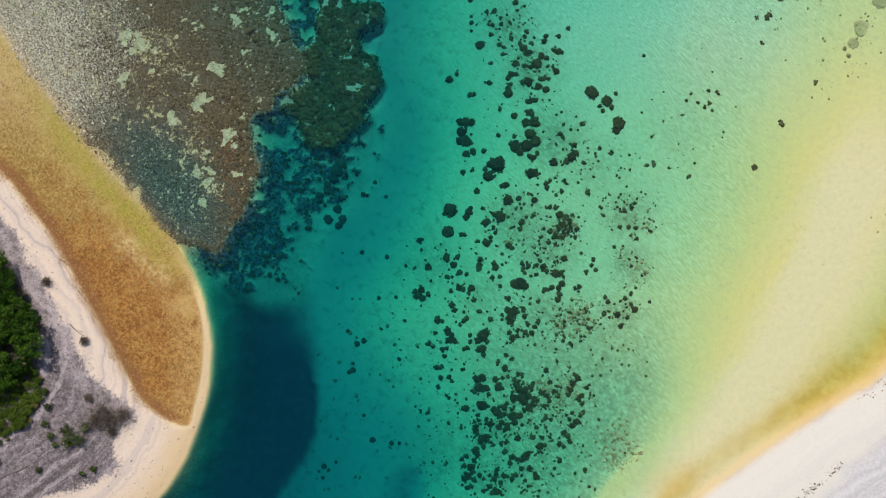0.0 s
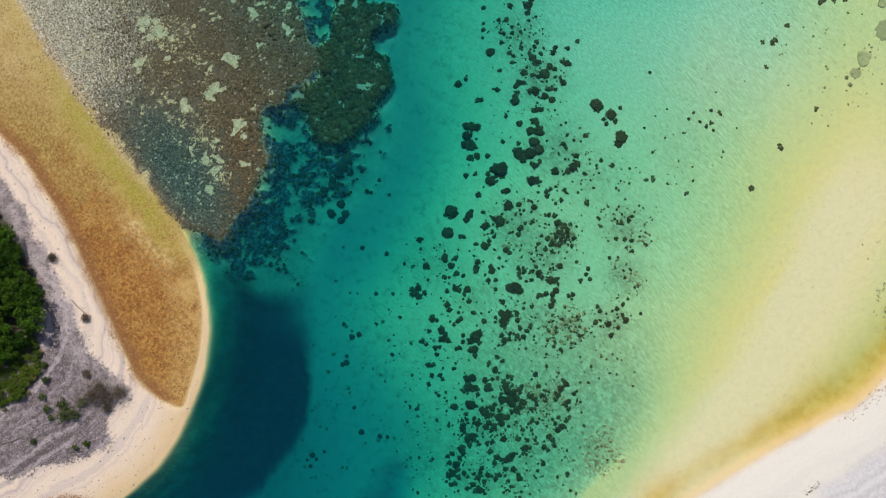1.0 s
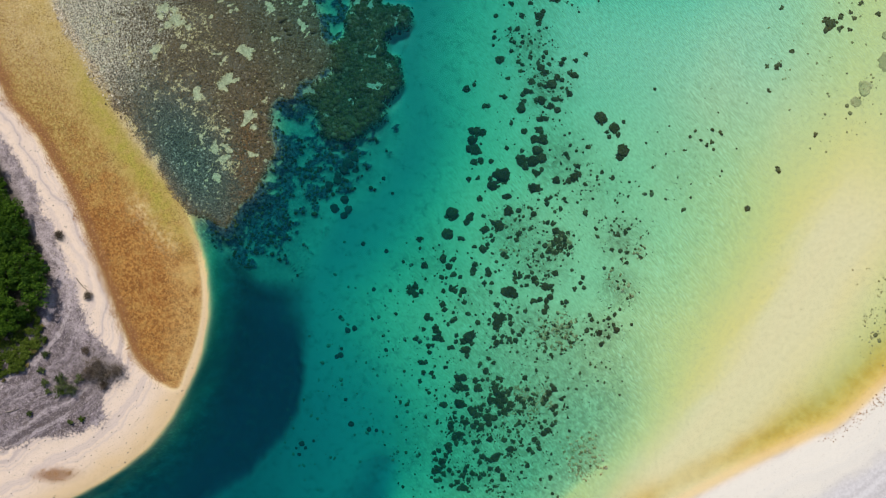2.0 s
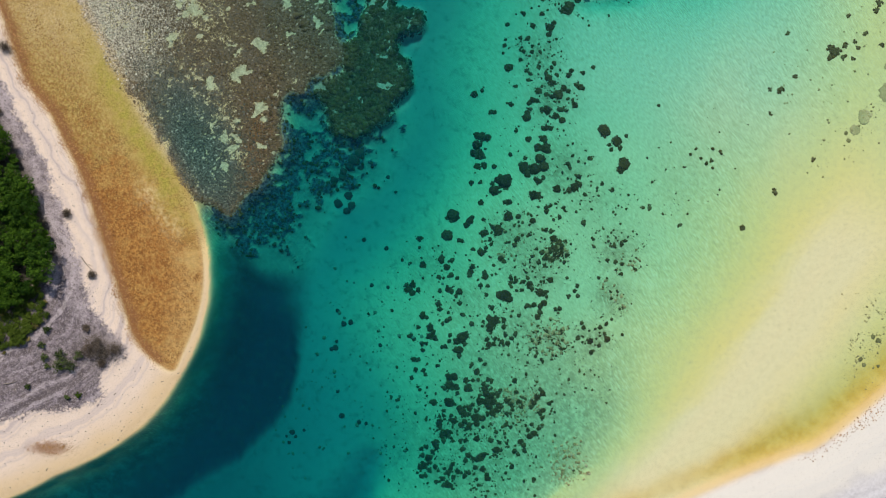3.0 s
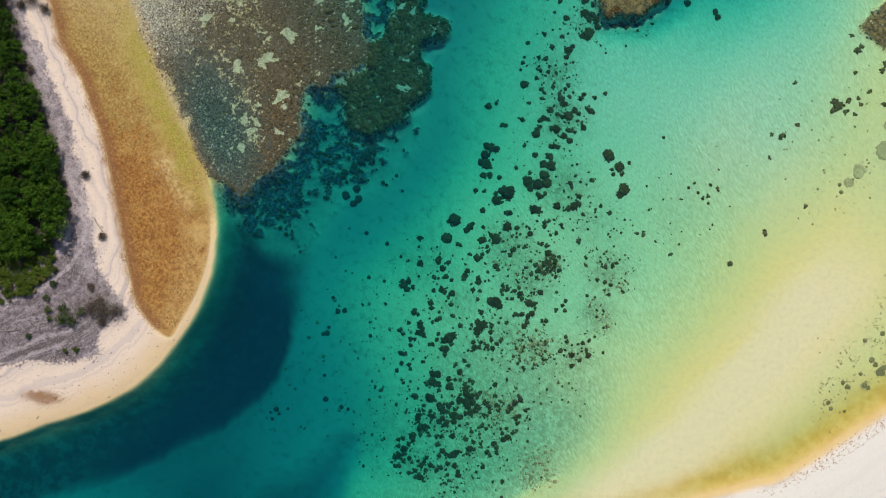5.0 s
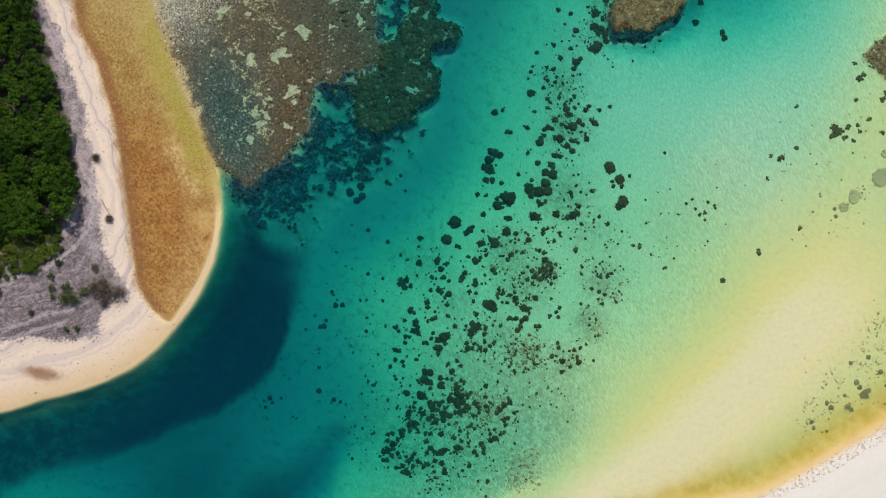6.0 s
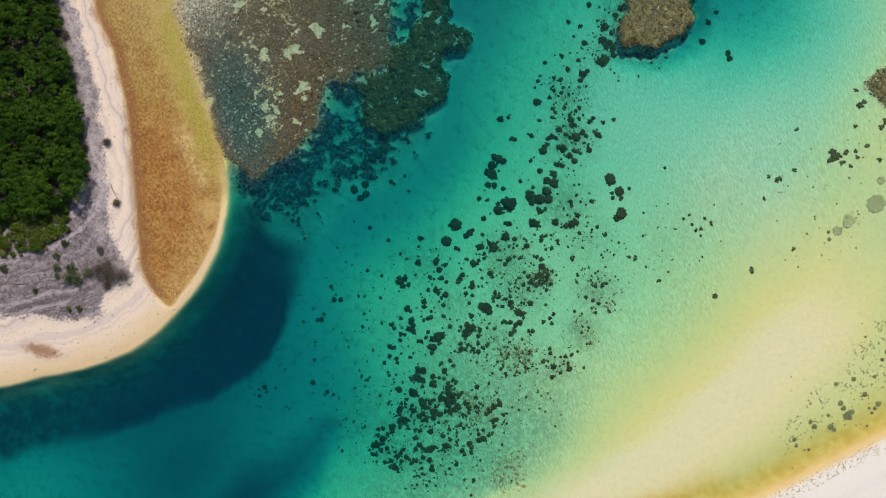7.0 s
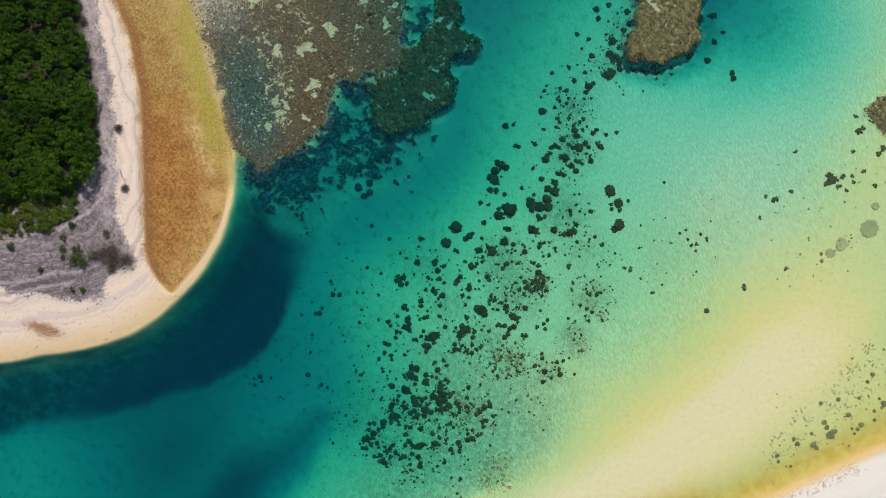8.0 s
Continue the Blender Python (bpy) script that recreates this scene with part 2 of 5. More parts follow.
def terrain(X, Y):
    """The ground's height and what covers it, at plan places."""
    wob = wave_noise(X, Y, 5.0, 3)
    west, east = signed(X, Y, WEST_SHORE), signed(X, Y, EAST_SHORE)
    flat, west_soil, east_soil = signed(X, Y, FLAT), signed(X, Y, WEST_SOIL), signed(X, Y, EAST_SOIL)
    bar, along = distance(X, Y, SANDBAR)
    lee = (Y < np.interp(X, SANDBAR[:, 0], SANDBAR[:, 1])) & (X > -5)
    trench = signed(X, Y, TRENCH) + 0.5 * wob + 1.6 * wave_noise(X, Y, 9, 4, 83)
    streak = wave_noise(0.22 * (0.57 * X + 0.82 * Y), 0.82 * X - 0.57 * Y, 4.0, 4, 101)
    # lagoon floor: a sand bar, a long slope west of it, a trench under the west island
    run = bar + np.minimum(bar, 20) * (1.55 * step(-Y, 8, 50) - 0.42 * step(Y, 5, 45)) - 0.06 * np.maximum(bar - 20, 0) - 12 * step(Y, 15, 50) * step(bar, 20, 40) + 2.5 * wave_noise(X, Y, 22, 3, 3)
    slope = np.interp(run, [0, 5, 12, 19, 27, 35, 46, 55, 66, 75, 88, 200], [.10, .16, .42, .80, 1.25, 1.7, 2.4, 3.3, 5.1, 7.2, 9.2, 9.6])
    behind = 0.14 + 0.34 * step(bar, 6, 18)
    depth = np.where(lee, behind, slope) + 0.62 * step(Y, 16, 56) * step(X, 10, 50)
    west_end = step(-X, 46, 70)
    depth += (1.2 + 5.6 * step(-Y, 5, 30) - 4.9 * west_end) * step(trench, -1.6, 2.0 + 7 * step(Y, -30, -12)) + 1.5 * step(trench, 2, 9) * (1 - west_end)
    depth += 4.8 * step(signed(X, Y, HOLE) + 2.2 * wave_noise(X, Y, 8, 4, 81), -5.0, 6.0)
    depth += 2.8 * np.exp(-(((X + 32) / 24.0) ** 2 + ((Y + 74) / 18.0) ** 2))
    depth -= 2.6 * np.exp(-((X - CORNER[0]) ** 2 + (Y - CORNER[1]) ** 2) / 24.0 ** 2)
    depth += 4.6 * np.exp(-(((X - POOL[0]) / 22.0) ** 2 + ((Y - POOL[1]) / 18.0) ** 2))
    depth *= 1 - 0.27 * np.exp(-((X - 16) / 20.0) ** 2 - ((Y - 11) / 15.0) ** 2)
    # shores
    off_west = -west + 0.3 * wob
    shelf = (1.7 + 2.0 * step(-Y, 2, 12) * (1 - 0.95 * step(-Y, 32, 46))) * np.maximum(off_west, 0) * (1 - np.exp(-np.maximum(off_west, 0) / 0.7))
    shelf = 19 * (1 - np.exp(-shelf / 13)) * (1 + 0.12 * wave_noise(X, Y, 6, 3, 84))
    blend = 2.2 * step(depth, 2, 7) + 0.02
    depth = np.minimum(depth, shelf) - blend * np.log1p(np.exp(-np.abs(depth - shelf) / blend))
    depth = np.maximum(depth, 0.0)
    depth = np.minimum(depth, np.interp(-east + 0.2 * wob, [0, 2.5, 7, 14, 26, 40, 400], [0, .3, .6, .9, 6, 30, 300]))
    # reefs: a shallow top, a lower bank of round colonies, and a broken slope between them and the channel
    edge = signed(X, Y, REEF_TOP) + 1.1 * wave_noise(X, Y, 5, 4, 5)
    bank_edge = signed(X, Y, REEF_BANK) + 1.0 * wave_noise(X, Y, 3.2, 4, 6)
    WX, WY = X + 1.6 * wave_noise(X, Y, 2.4, 3, 40), Y + 1.6 * wave_noise(X, Y, 2.4, 3, 50)
    fall = signed(X, Y, REEF_SLOPE)
    near_top = np.exp(-np.maximum(-edge, 0) / 9.0)
    thicket = step(wave_noise(WX, WY, 1.5, 5, 92) + 0.55 * wave_noise(X, Y, 6, 2, 93) + 0.50 * near_top + 0.05 * np.clip(fall, -6, 3), 0.10, 0.48) * step(fall, -6, -1) * step(edge, 0.6, -0.8) * (X < 0)
    thicket = thicket * step(bank_edge, 0.8, -0.8)
    hollow = np.exp(-(((X + 55.5) + 0.8 * (Y - 13)) / 8.0) ** 2 - ((Y - 12 - 0.6 * (X + 55.5)) / 15.0) ** 2)
    top = 0.8 * hollow * step(off_west, 0.2, 3.5) + np.interp(off_west, [0, 15, 28, 38, 48, 60], [.12, .22, .32, .75, 1.5, 2.2])
    cover = step(edge, -5.0, 0.8)
    shelving = step(fall, -9, -2) * (X < 0)
    depth = depth + (np.minimum(depth, 6.8) - depth) * shelving - 0.9 * thicket * step(depth, 2, 5)
    olive = step(bank_edge, -1.6, 0.9) * (1 - step(edge, -1.6, 1.0)) * (X < 0)
    depth = depth * (1 - olive) + np.minimum(2.7 + 0.5 * wave_noise(X, Y, 3, 3, 7), depth) * olive
    depth = depth * (1 - cover) + np.minimum(top, depth + 1) * cover
    ring = np.maximum(signed(X, Y, ROUND_REEF), signed(X, Y, EDGE_REEF)) + 1.5 * wave_noise(X, Y, 2.6, 4, 9) + 1.3 * wave_noise(X, Y, 7, 2, 19)
    depth += 2.4 * step(ring, -8.0, -0.5) * step(Y, 50, 60) * step(X, 16, 24) * step(X, 60, 50)
    bank = step(ring, -1.0, 0.8)
    depth = depth * (1 - bank) + 0.3 * bank
    z = -0.5 * depth + 0.04 * wob * step(depth, 0.2, 1.5) + 0.03 * wave_noise(X, Y, 1.6, 2, 2) * step(depth, 0.8, 2.5)
    # land: a damp algae flat behind a low rim, then the beach and the soil
    rise = np.interp(west, [0, 1.5, 4, 14, 30, 200], [0, .22, .45, .9, 1.3, 1.6])
    low = step(flat, -1.0, 1.2)
    north = step(Y, 5, 28)
    rise = rise * (1 - low) + (0.12 - 0.05 * north + 0.03 * wave_noise(X, Y, 1.2, 3, 8)) * low
    rise = np.where(west > 0, np.maximum(rise, 0.05 * step(west, 0, 0.5)), rise)
    z = np.where(west > 0, np.maximum(rise, -0.25), z)
    z = np.where(east > 0, np.interp(east, [0, 2, 8, 20, 100], [0, .3, .9, 1.4, 1.8]), z)
    soil = (step(west_soil + 0.7 * wob + 1.1 * wave_noise(X, Y, 2.2, 3, 44) + 1.3 * wave_noise(X, Y, 6, 3, 46), -2.8, 1.4))
    z = z + soil * (0.15 + 0.08 * wave_noise(X, Y, 1.5, 3, 4))
    gaps = np.zeros(X.shape)
    for gx, gy, gr in SAND_GAPS:
        gaps = np.maximum(gaps, 1.05 - np.hypot(WX - gx, WY - gy) / (1.75 * gr))
    loose = step(wave_noise(WX, WY, 5, 4, 12), 0.12, 0.45) * step(X, -40, -52) * 0.42
    patch = step(gaps + 0.75 * wave_noise(X, Y, 1.5, 3, 6), 0.32, 0.62)
    deep_gap = 0.6 * step(wave_noise(WX, WY, 2.6, 4, 15), 0.40, 0.56) * olive
    vein = np.exp(-(distance(WX, WY, VEIN)[0] / 4.6) ** 2) * step(wave_noise(WX, WY, 1.3, 3, 87), -0.05, 0.35)
    deep_gap = np.maximum(deep_gap, 0.62 * vein)
    flecks = 0.8 * step(wave_noise(WX, WY, 1.2, 2, 90), 0.52, 0.68) * step(wave_noise(X, Y, 9, 2, 91), -0.2, 0.3)
    sandy = np.maximum(np.maximum(np.maximum(patch, flecks), loose), deep_gap) * step(-west, 0.5, 3.0)
    z = np.where(west < -1, z - 0.12 * patch * cover, z)
    turf = np.zeros(X.shape)
    for fx, fy, fr, count in RUBBLE_FIELDS:
        turf = np.maximum(turf, min(1.0, count / fr ** 2 / 1.5) * np.exp(-((X - fx) ** 2 + (Y - fy) ** 2) / (0.95 * fr) ** 2))
    masks = {
        "floor": (X < 0) * np.maximum(0.6 * step(fall + 2 * wave_noise(X, Y, 4, 3, 94), -4.0, 3.0), 0.8 * step(edge, -2.4, -0.6)) * step(edge, 1.2, -0.2) * step(off_west, 3, 7), "olive": olive, "ochre": bank, "rusty": np.exp(-((X + 43 + 0.1 * (Y - 15)) / 4.5) ** 2 - ((Y - 15) / 16.0) ** 2) * step(edge, -0.5, 1), "clean": step(Y, 16, 50) * step(X, -15, 25) * step(X, 88, 58),
        "thicket": thicket, "coarse": (1 - step(X + 6 * wave_noise(X, Y, 9, 3, 20), -80, -58)) * step(Y + 4 * wave_noise(X, Y, 7, 3, 21), 16, 30), "turf": np.maximum(turf, 0.85 * step(-Y, 0, 24) * step(X, -4, 16) * (1 - lee) * step(depth, 0.7, 1.6)), "litter_shade": np.maximum(step(signed(X, Y, WOOD) + 1.2 * wob, -0.8, 1.2), 0.55 * np.exp(-((X + 67) / 4.6) ** 2 - ((Y + 34) / 3.4) ** 2)),
        "depth": np.maximum(-z, 0.0), "soil": soil, "terrace": step(-Y, 34, 42), "ridge": step(3.0 - west_soil + 2 * wob, -3.0, 2.0) * step(Y, -46, -30) + 0.15, "flat": np.maximum(low * (west > -1), step(Y, -14, -2) * step(west, -1.0, 0.3) * step(west, 12, 8)), "bare": sandy,
        "reef": np.maximum(np.maximum(step(edge, -1.4, 0.2) * step(-west + 1.8 * wave_noise(X, Y, 2.0, 3, 60), -2.0 - 5.0 * step(Y, 14, 30), 2.2 + 1.8 * step(Y, 14, 30)), olive), bank),
        "weedy": step(edge, 0, 2) * np.exp(-((off_west - 8) / 8.0) ** 2) * step(Y, 32, 22) * step(wave_noise(WX, WY, 5, 3, 61), -0.7, 0.1) + 0.9 * hollow * step(edge, 0, 2),
        "deep_shade": np.maximum(step(trench, -2.5, 3), np.exp(-((X + 48.5) / 7.0) ** 2 - ((Y + 1.5) / 6.0) ** 2)) * (1 - 0.6 * step(off_west, 5, 12) * (1 - west_end)) * step(off_west, 0.1, 0.9) * step(-Y, -10, -3),
        "rim": np.exp(-((west + 0.5 + 0.7 * wave_noise(X, Y, 2, 3, 62)) / 1.7) ** 2) * step(Y, 5, 12), "beige": step(Y + 0.25 * X, -4, 16) * low,
        "rust": step(-Y + 6 * wave_noise(X, Y, 9, 3, 33), -24, 10) * low, "strand": 0.85 * np.exp(-((flat - 0.6 + 0.9 * wave_noise(X, Y, 3, 3, 85)) / 1.9) ** 2) * step(west, 3.5, 6) + 1.0 * np.exp(-((X - HEAP[0]) / 5.4) ** 2 - ((Y - HEAP[1] - 0.15 * (X - HEAP[0])) / 2.0) ** 2),
        "inland": np.where(west > -1, west, np.where(east > -1, east, 0)), "pale": sum(np.exp(-((X - px) ** 2 + (Y - py) ** 2) / 2.4 ** 2) for px, py in PALE),
        "film": np.exp(-((east + 3.0 + 0.8 * wob + streak) / (2.2 + 2.6 * step(X, 60, 78))) ** 2) * (0.45 + 0.55 * step(X, 56, 74)) + 0.4 * np.exp(-((X - 47) ** 2 + (Y + 48) ** 2) / 30.0) + 0.3 * np.exp(-((west - 1.0) / 2.2) ** 2) * north,
        "ashore": np.maximum(step(west, -0.4, 0.9) * (1 - low) * np.where(flat > -9, 1 - step(Y, -16, -4) * step(west, 9, 7), 1), step(east, 0.3, 2.2)),
        "damp": np.exp(-((west - 1.0 + wob) / 3.6) ** 2) * step(Y, 2, -12) * (1 - low) + 0.65 * np.exp(-((east - 0.5) / 0.9) ** 2),
        "green": np.exp(-((west - 3.4 + wob) / 2.9) ** 2) * step(Y, -12, 5) * (1 - 0.8 * step(Y, 20, 36)),
        "white": step(east, 0.5, 3.0), "ash": step(east_soil + 0.9 * wob + 1.6 * wave_noise(X, Y, 3, 4, 45), -2.6, 2.2),
        "bar": np.exp(-(np.maximum(bar - 2.0 + 1.2 * wob + 3.5 * streak, 0) / np.where(lee, 11.0, 5.5)) ** 2) * (1 - 0.75 * step(Y, 14, 34)),
    }
    return z, masks


HOLE = curve([
    (-8.1, -48.4), (-5.3, -48.5), (-5.6, -55.9), (-6.8, -64.2), (-8.4, -70.3), (-9.6, -79.2), (-20.0, -96.0), (-29.1, -92.0),
    (-23.6, -78.6), (-21.1, -68.2), (-15.0, -59.1), (-10.7, -52.4),
], True)
CORNER = (-62.6, -94.0)
PALE = [(-59.8, -3.3), (-62.7, 0.2), (-56.9, -5.6), (-64.0, 1.6)]
VEIN = curve([
    (-63.5, 43.7), (-59.9, 39.2), (-60.7, 32.3), (-57.2, 25.4), (-52.1, 20.2), (-47.3, 16.2), (-48.1, 11.0),
])
POOL = (37.7, 85.9)
HEAP = (-74.8, -56.7)


# ---- materials ----
def ground_material():
    n = Nodes("shore_ground", 0.9, 0.2)
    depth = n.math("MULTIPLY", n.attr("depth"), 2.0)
    big, mid, fine, speck = n.noise(0.12, 4), n.noise(0.9, 4), n.noise(4.5, 3), n.noise(9.0, 2)
    sand = n.mix(big, (0.75, 0.66, 0.33), (0.80, 0.71, 0.39))
    sand = n.mix(n.smooth(depth, 2.0, 0.3, 0, 0.85), sand, (0.75, 0.575, 0.19))
    sand = n.mix(n.math("MULTIPLY", n.attr("clean"), 0.6), sand, (0.53, 0.60, 0.46))
    sand = n.mix(n.attr("bar"), sand, (0.72, 0.62, 0.36))
    sand = n.mix(n.smooth(mid, 0.35, 0.75, 0, 0.25), sand, (0.50, 0.42, 0.22))
    # deep bed turned blue and dark in colour, for light lost in the water
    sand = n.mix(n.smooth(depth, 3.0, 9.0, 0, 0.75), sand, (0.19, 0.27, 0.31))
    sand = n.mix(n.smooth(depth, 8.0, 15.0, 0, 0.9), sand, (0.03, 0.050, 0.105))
    sand = n.mix(n.math("MULTIPLY", n.attr("film"), 0.9, True), sand, n.mix(n.smooth(n.noise(0.35, 5, 0.6), 0.34, 0.66), (0.56, 0.335, 0.045), (0.66, 0.44, 0.10)))
    # trench and shore drop: the dark of deep water painted into the bed colour
    sand = n.mix(n.math("MULTIPLY", n.attr("deep_shade"), n.smooth(n.noise(0.35, 5, 0.7), 0.30, 0.60, 0.55, 0.95)), sand, (0.024, 0.050, 0.048))
    dry = n.mix(mid, (0.76, 0.62, 0.52), (0.68, 0.53, 0.40))
    sand = n.mix(n.math("MULTIPLY", n.attr("turf"), n.smooth(n.noise(0.8, 5, 0.7), 0.34, 0.60, 0.2, 0.8)), sand, (0.31, 0.225, 0.105))
    sand = n.mix(n.math("MULTIPLY", n.smooth(depth, 3.0, 5.5), n.smooth(n.noise(0.5, 7, 0.75), 0.50, 0.66, 0, 0.45)), sand, (0.10, 0.15, 0.11))
    # short wind ripples: lit pale crests, shaded darker troughs painted into the sand colour
    turn = n.tree.nodes.new("ShaderNodeMapping")
    turn.vector_type = "TEXTURE"
    turn.inputs["Rotation"].default_value = (0, 0, radians(-44))
    turn.inputs["Scale"].default_value = (0.95, 0.18, 1.0)
    n.put(turn.inputs["Vector"], n.coords())
    warp = n.tree.nodes.new("ShaderNodeVectorMath")
    n.put(warp.inputs[0], turn.outputs[0])
    bend = n.tree.nodes.new("ShaderNodeCombineXYZ")
    n.put(bend.inputs[1], n.math("MULTIPLY", n.noise(0.16, 2, 0.5), 3.5))
    n.put(warp.inputs[1], bend.outputs[0])
    ripple = n.noise(1.0, 2.0, 0.5, warp.outputs[0])
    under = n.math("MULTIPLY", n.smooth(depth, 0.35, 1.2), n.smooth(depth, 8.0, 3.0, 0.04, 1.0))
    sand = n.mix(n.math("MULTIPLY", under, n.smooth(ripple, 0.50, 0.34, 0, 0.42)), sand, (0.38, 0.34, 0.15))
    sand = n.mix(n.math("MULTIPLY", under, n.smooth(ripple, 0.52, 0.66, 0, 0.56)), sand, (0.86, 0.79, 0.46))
    tide = n.tree.nodes.new("ShaderNodeTexNoise")
    tide.noise_dimensions = "1D"
    tide.inputs["Scale"].default_value, tide.inputs["Detail"].default_value = 0.4, 6.0
    n.put(tide.inputs["W"], n.math("ADD", n.attr("inland"), n.math("MULTIPLY", big, 6.0)))
    lines = tide.outputs["Fac"]
    dry = n.mix(n.smooth(lines, 0.44, 0.60, 0, 0.75), dry, (0.57, 0.465, 0.42))
    dry = n.mix(n.smooth(lines, 0.585, 0.61, 0, 0.5), dry, (0.42, 0.34, 0.32))
    dry = n.mix(n.smooth(fine, 0.50, 0.7, 0, 0.35), dry, (0.52, 0.42, 0.34))
    dry = n.mix(n.smooth(speck, 0.68, 0.74, 0, 0.6), dry, (0.25, 0.19, 0.13))
    dry = n.mix(n.math("MULTIPLY", n.attr("white"), 0.8), dry, n.mix(mid, (0.66, 0.63, 0.565), (0.72, 0.695, 0.63)))
    dry = n.mix(n.math("MULTIPLY", n.attr("ash"), 0.85), dry, n.mix(n.smooth(n.math("ADD", n.math("MULTIPLY", lines, 0.6), n.math("MULTIPLY", n.noise(1.6, 6, 0.8), 0.8)), 0.5, 0.9), (0.42, 0.395, 0.41), (0.64, 0.61, 0.62)))
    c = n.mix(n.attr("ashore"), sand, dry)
    # damp flat with algae
    broad = n.noise(0.22, 5, 0.65)
    green = n.mix(n.smooth(n.noise(1.6, 5, 0.7), 0.35, 0.65), (0.27, 0.195, 0.045), (0.48, 0.35, 0.12))
    rust = n.mix(n.smooth(n.noise(1.3, 6, 0.75), 0.36, 0.60), (0.18, 0.070, 0.014), (0.47, 0.225, 0.055))
    rust = n.mix(n.smooth(broad, 0.48, 0.68, 0, 0.5), rust, n.mix(mid, (0.34, 0.24, 0.06), (0.54, 0.37, 0.14)))
    film = n.mix(n.smooth(n.math("ADD", n.attr("rust"), n.math("MULTIPLY", n.math("SUBTRACT", n.noise(0.35, 5, 0.65), 0.5), 1.6)), 0.1, 0.9), green, rust)
    inner = n.smooth(n.math("ADD", n.attr("inland"), n.math("MULTIPLY", n.noise(0.3, 4, 0.6), 7.0)), 7.0, 14.0)
    film = n.mix(n.math("MULTIPLY", n.math("SUBTRACT", 1.0, inner), 0.45), film, n.mix(mid, (0.50, 0.33, 0.11), (0.56, 0.41, 0.18)))
    film = n.mix(n.math("MULTIPLY", inner, n.smooth(n.noise(1.5, 6, 0.8), 0.44, 0.60, 0, 0.75)), film, (0.21, 0.08, 0.018))
    film = n.mix(n.math("MULTIPLY", n.attr("beige"), n.smooth(n.noise(0.28, 5, 0.7), 0.32, 0.60, 0.2, 0.85)), film, n.mix(n.smooth(n.noise(2.1, 6, 0.8), 0.38, 0.62), (0.33, 0.24, 0.085), (0.60, 0.47, 0.25)))
    film = n.mix(n.math("MULTIPLY", n.attr("rust"), n.smooth(n.noise(0.16, 6, 0.75), 0.48, 0.66, 0, 0.7)), film, n.mix(mid, (0.17, 0.060, 0.014), (0.34, 0.14, 0.03)))
    film = n.mix(n.math("MULTIPLY", n.attr("strand"), n.smooth(n.noise(2.5, 5, 0.8), 0.38, 0.56), True), film, (0.24, 0.10, 0.028))
    film = n.mix(n.smooth(n.noise(3.6, 5, 0.8), 0.53, 0.61, 0, 0.55), film, (0.64, 0.42, 0.135))
    film = n.mix(n.math("MULTIPLY", n.smooth(n.noise(3.2, 5, 0.8), 0.50, 0.59, 0, 0.85), n.smooth(broad, 0.62, 0.40, 0.15, 1.0)), film, (0.115, 0.050, 0.014))
    film = n.mix(n.math("MULTIPLY", n.attr("pale"), n.smooth(n.noise(0.8, 6, 0.75), 0.42, 0.66, 0, 0.7), True), film, (0.64, 0.47, 0.23))
    c = n.mix(n.smooth(n.math("ADD", n.attr("flat"), n.math("MULTIPLY", n.math("SUBTRACT", fine, 0.5), 0.5)), 0.3, 0.75), c, film)
    c = n.mix(n.math("MULTIPLY", n.attr("damp"), 0.85, True), c, n.mix(mid, (0.62, 0.43, 0.215), (0.70, 0.52, 0.30)))
    grit = n.noise(2.6, 5, 0.8)
    c = n.mix(n.math("MULTIPLY", n.attr("green"), n.smooth(n.noise(0.5, 5, 0.7), 0.30, 0.62, 0.35, 0.95), True), c, n.mix(n.smooth(grit, 0.36, 0.64), (0.20, 0.185, 0.020), (0.42, 0.36, 0.070)))
    c = n.mix(n.math("MULTIPLY", n.attr("rim"), n.smooth(n.noise(0.9, 6, 0.75), 0.30, 0.60, 0.25, 0.95), True), c, n.mix(n.smooth(grit, 0.38, 0.62), (0.36, 0.30, 0.16), (0.62, 0.53, 0.33)))
    # stranded weed
    weed = n.smooth(n.math("ADD", n.attr("strand"), n.math("MULTIPLY", n.math("SUBTRACT", speck, 0.5), 3.0)), 0.58, 0.80)
    c = n.mix(weed, c, (0.22, 0.10, 0.04))
    # grey shingle soil
    soil = n.mix(n.smooth(mid, 0.35, 0.65), (0.085, 0.068, 0.076), (0.25, 0.205, 0.222))
    soil = n.mix(n.smooth(lines, 0.47, 0.60, 0, 0.7), soil, (0.085, 0.066, 0.064))
    soil = n.mix(n.smooth(lines, 0.45, 0.34, 0, 0.45), soil, (0.50, 0.43, 0.42))
    soil = n.mix(n.math("MULTIPLY", n.attr("ridge"), n.smooth(n.noise(0.3, 5, 0.7), 0.36, 0.60, 0.1, 0.7)), soil, (0.44, 0.37, 0.375))
    soil = n.mix(n.smooth(fine, 0.54, 0.68, 0, 0.45), soil, (0.55, 0.47, 0.45))
    bands = n.tree.nodes.new("ShaderNodeTexNoise")
    bands.noise_dimensions = "1D"
    bands.inputs["Scale"].default_value, bands.inputs["Detail"].default_value = 0.75, 4.0
    n.put(bands.inputs["W"], n.math("ADD", n.attr("inland"), n.math("MULTIPLY", n.noise(0.10, 3), 5.0)))
    terrace = n.math("MULTIPLY", n.attr("terrace"), n.smooth(n.noise(0.25, 4), 0.34, 0.52))
    soil = n.mix(n.math("MULTIPLY", terrace, n.smooth(bands.outputs["Fac"], 0.55, 0.66, 0, 0.5)), soil, (0.48, 0.41, 0.42))
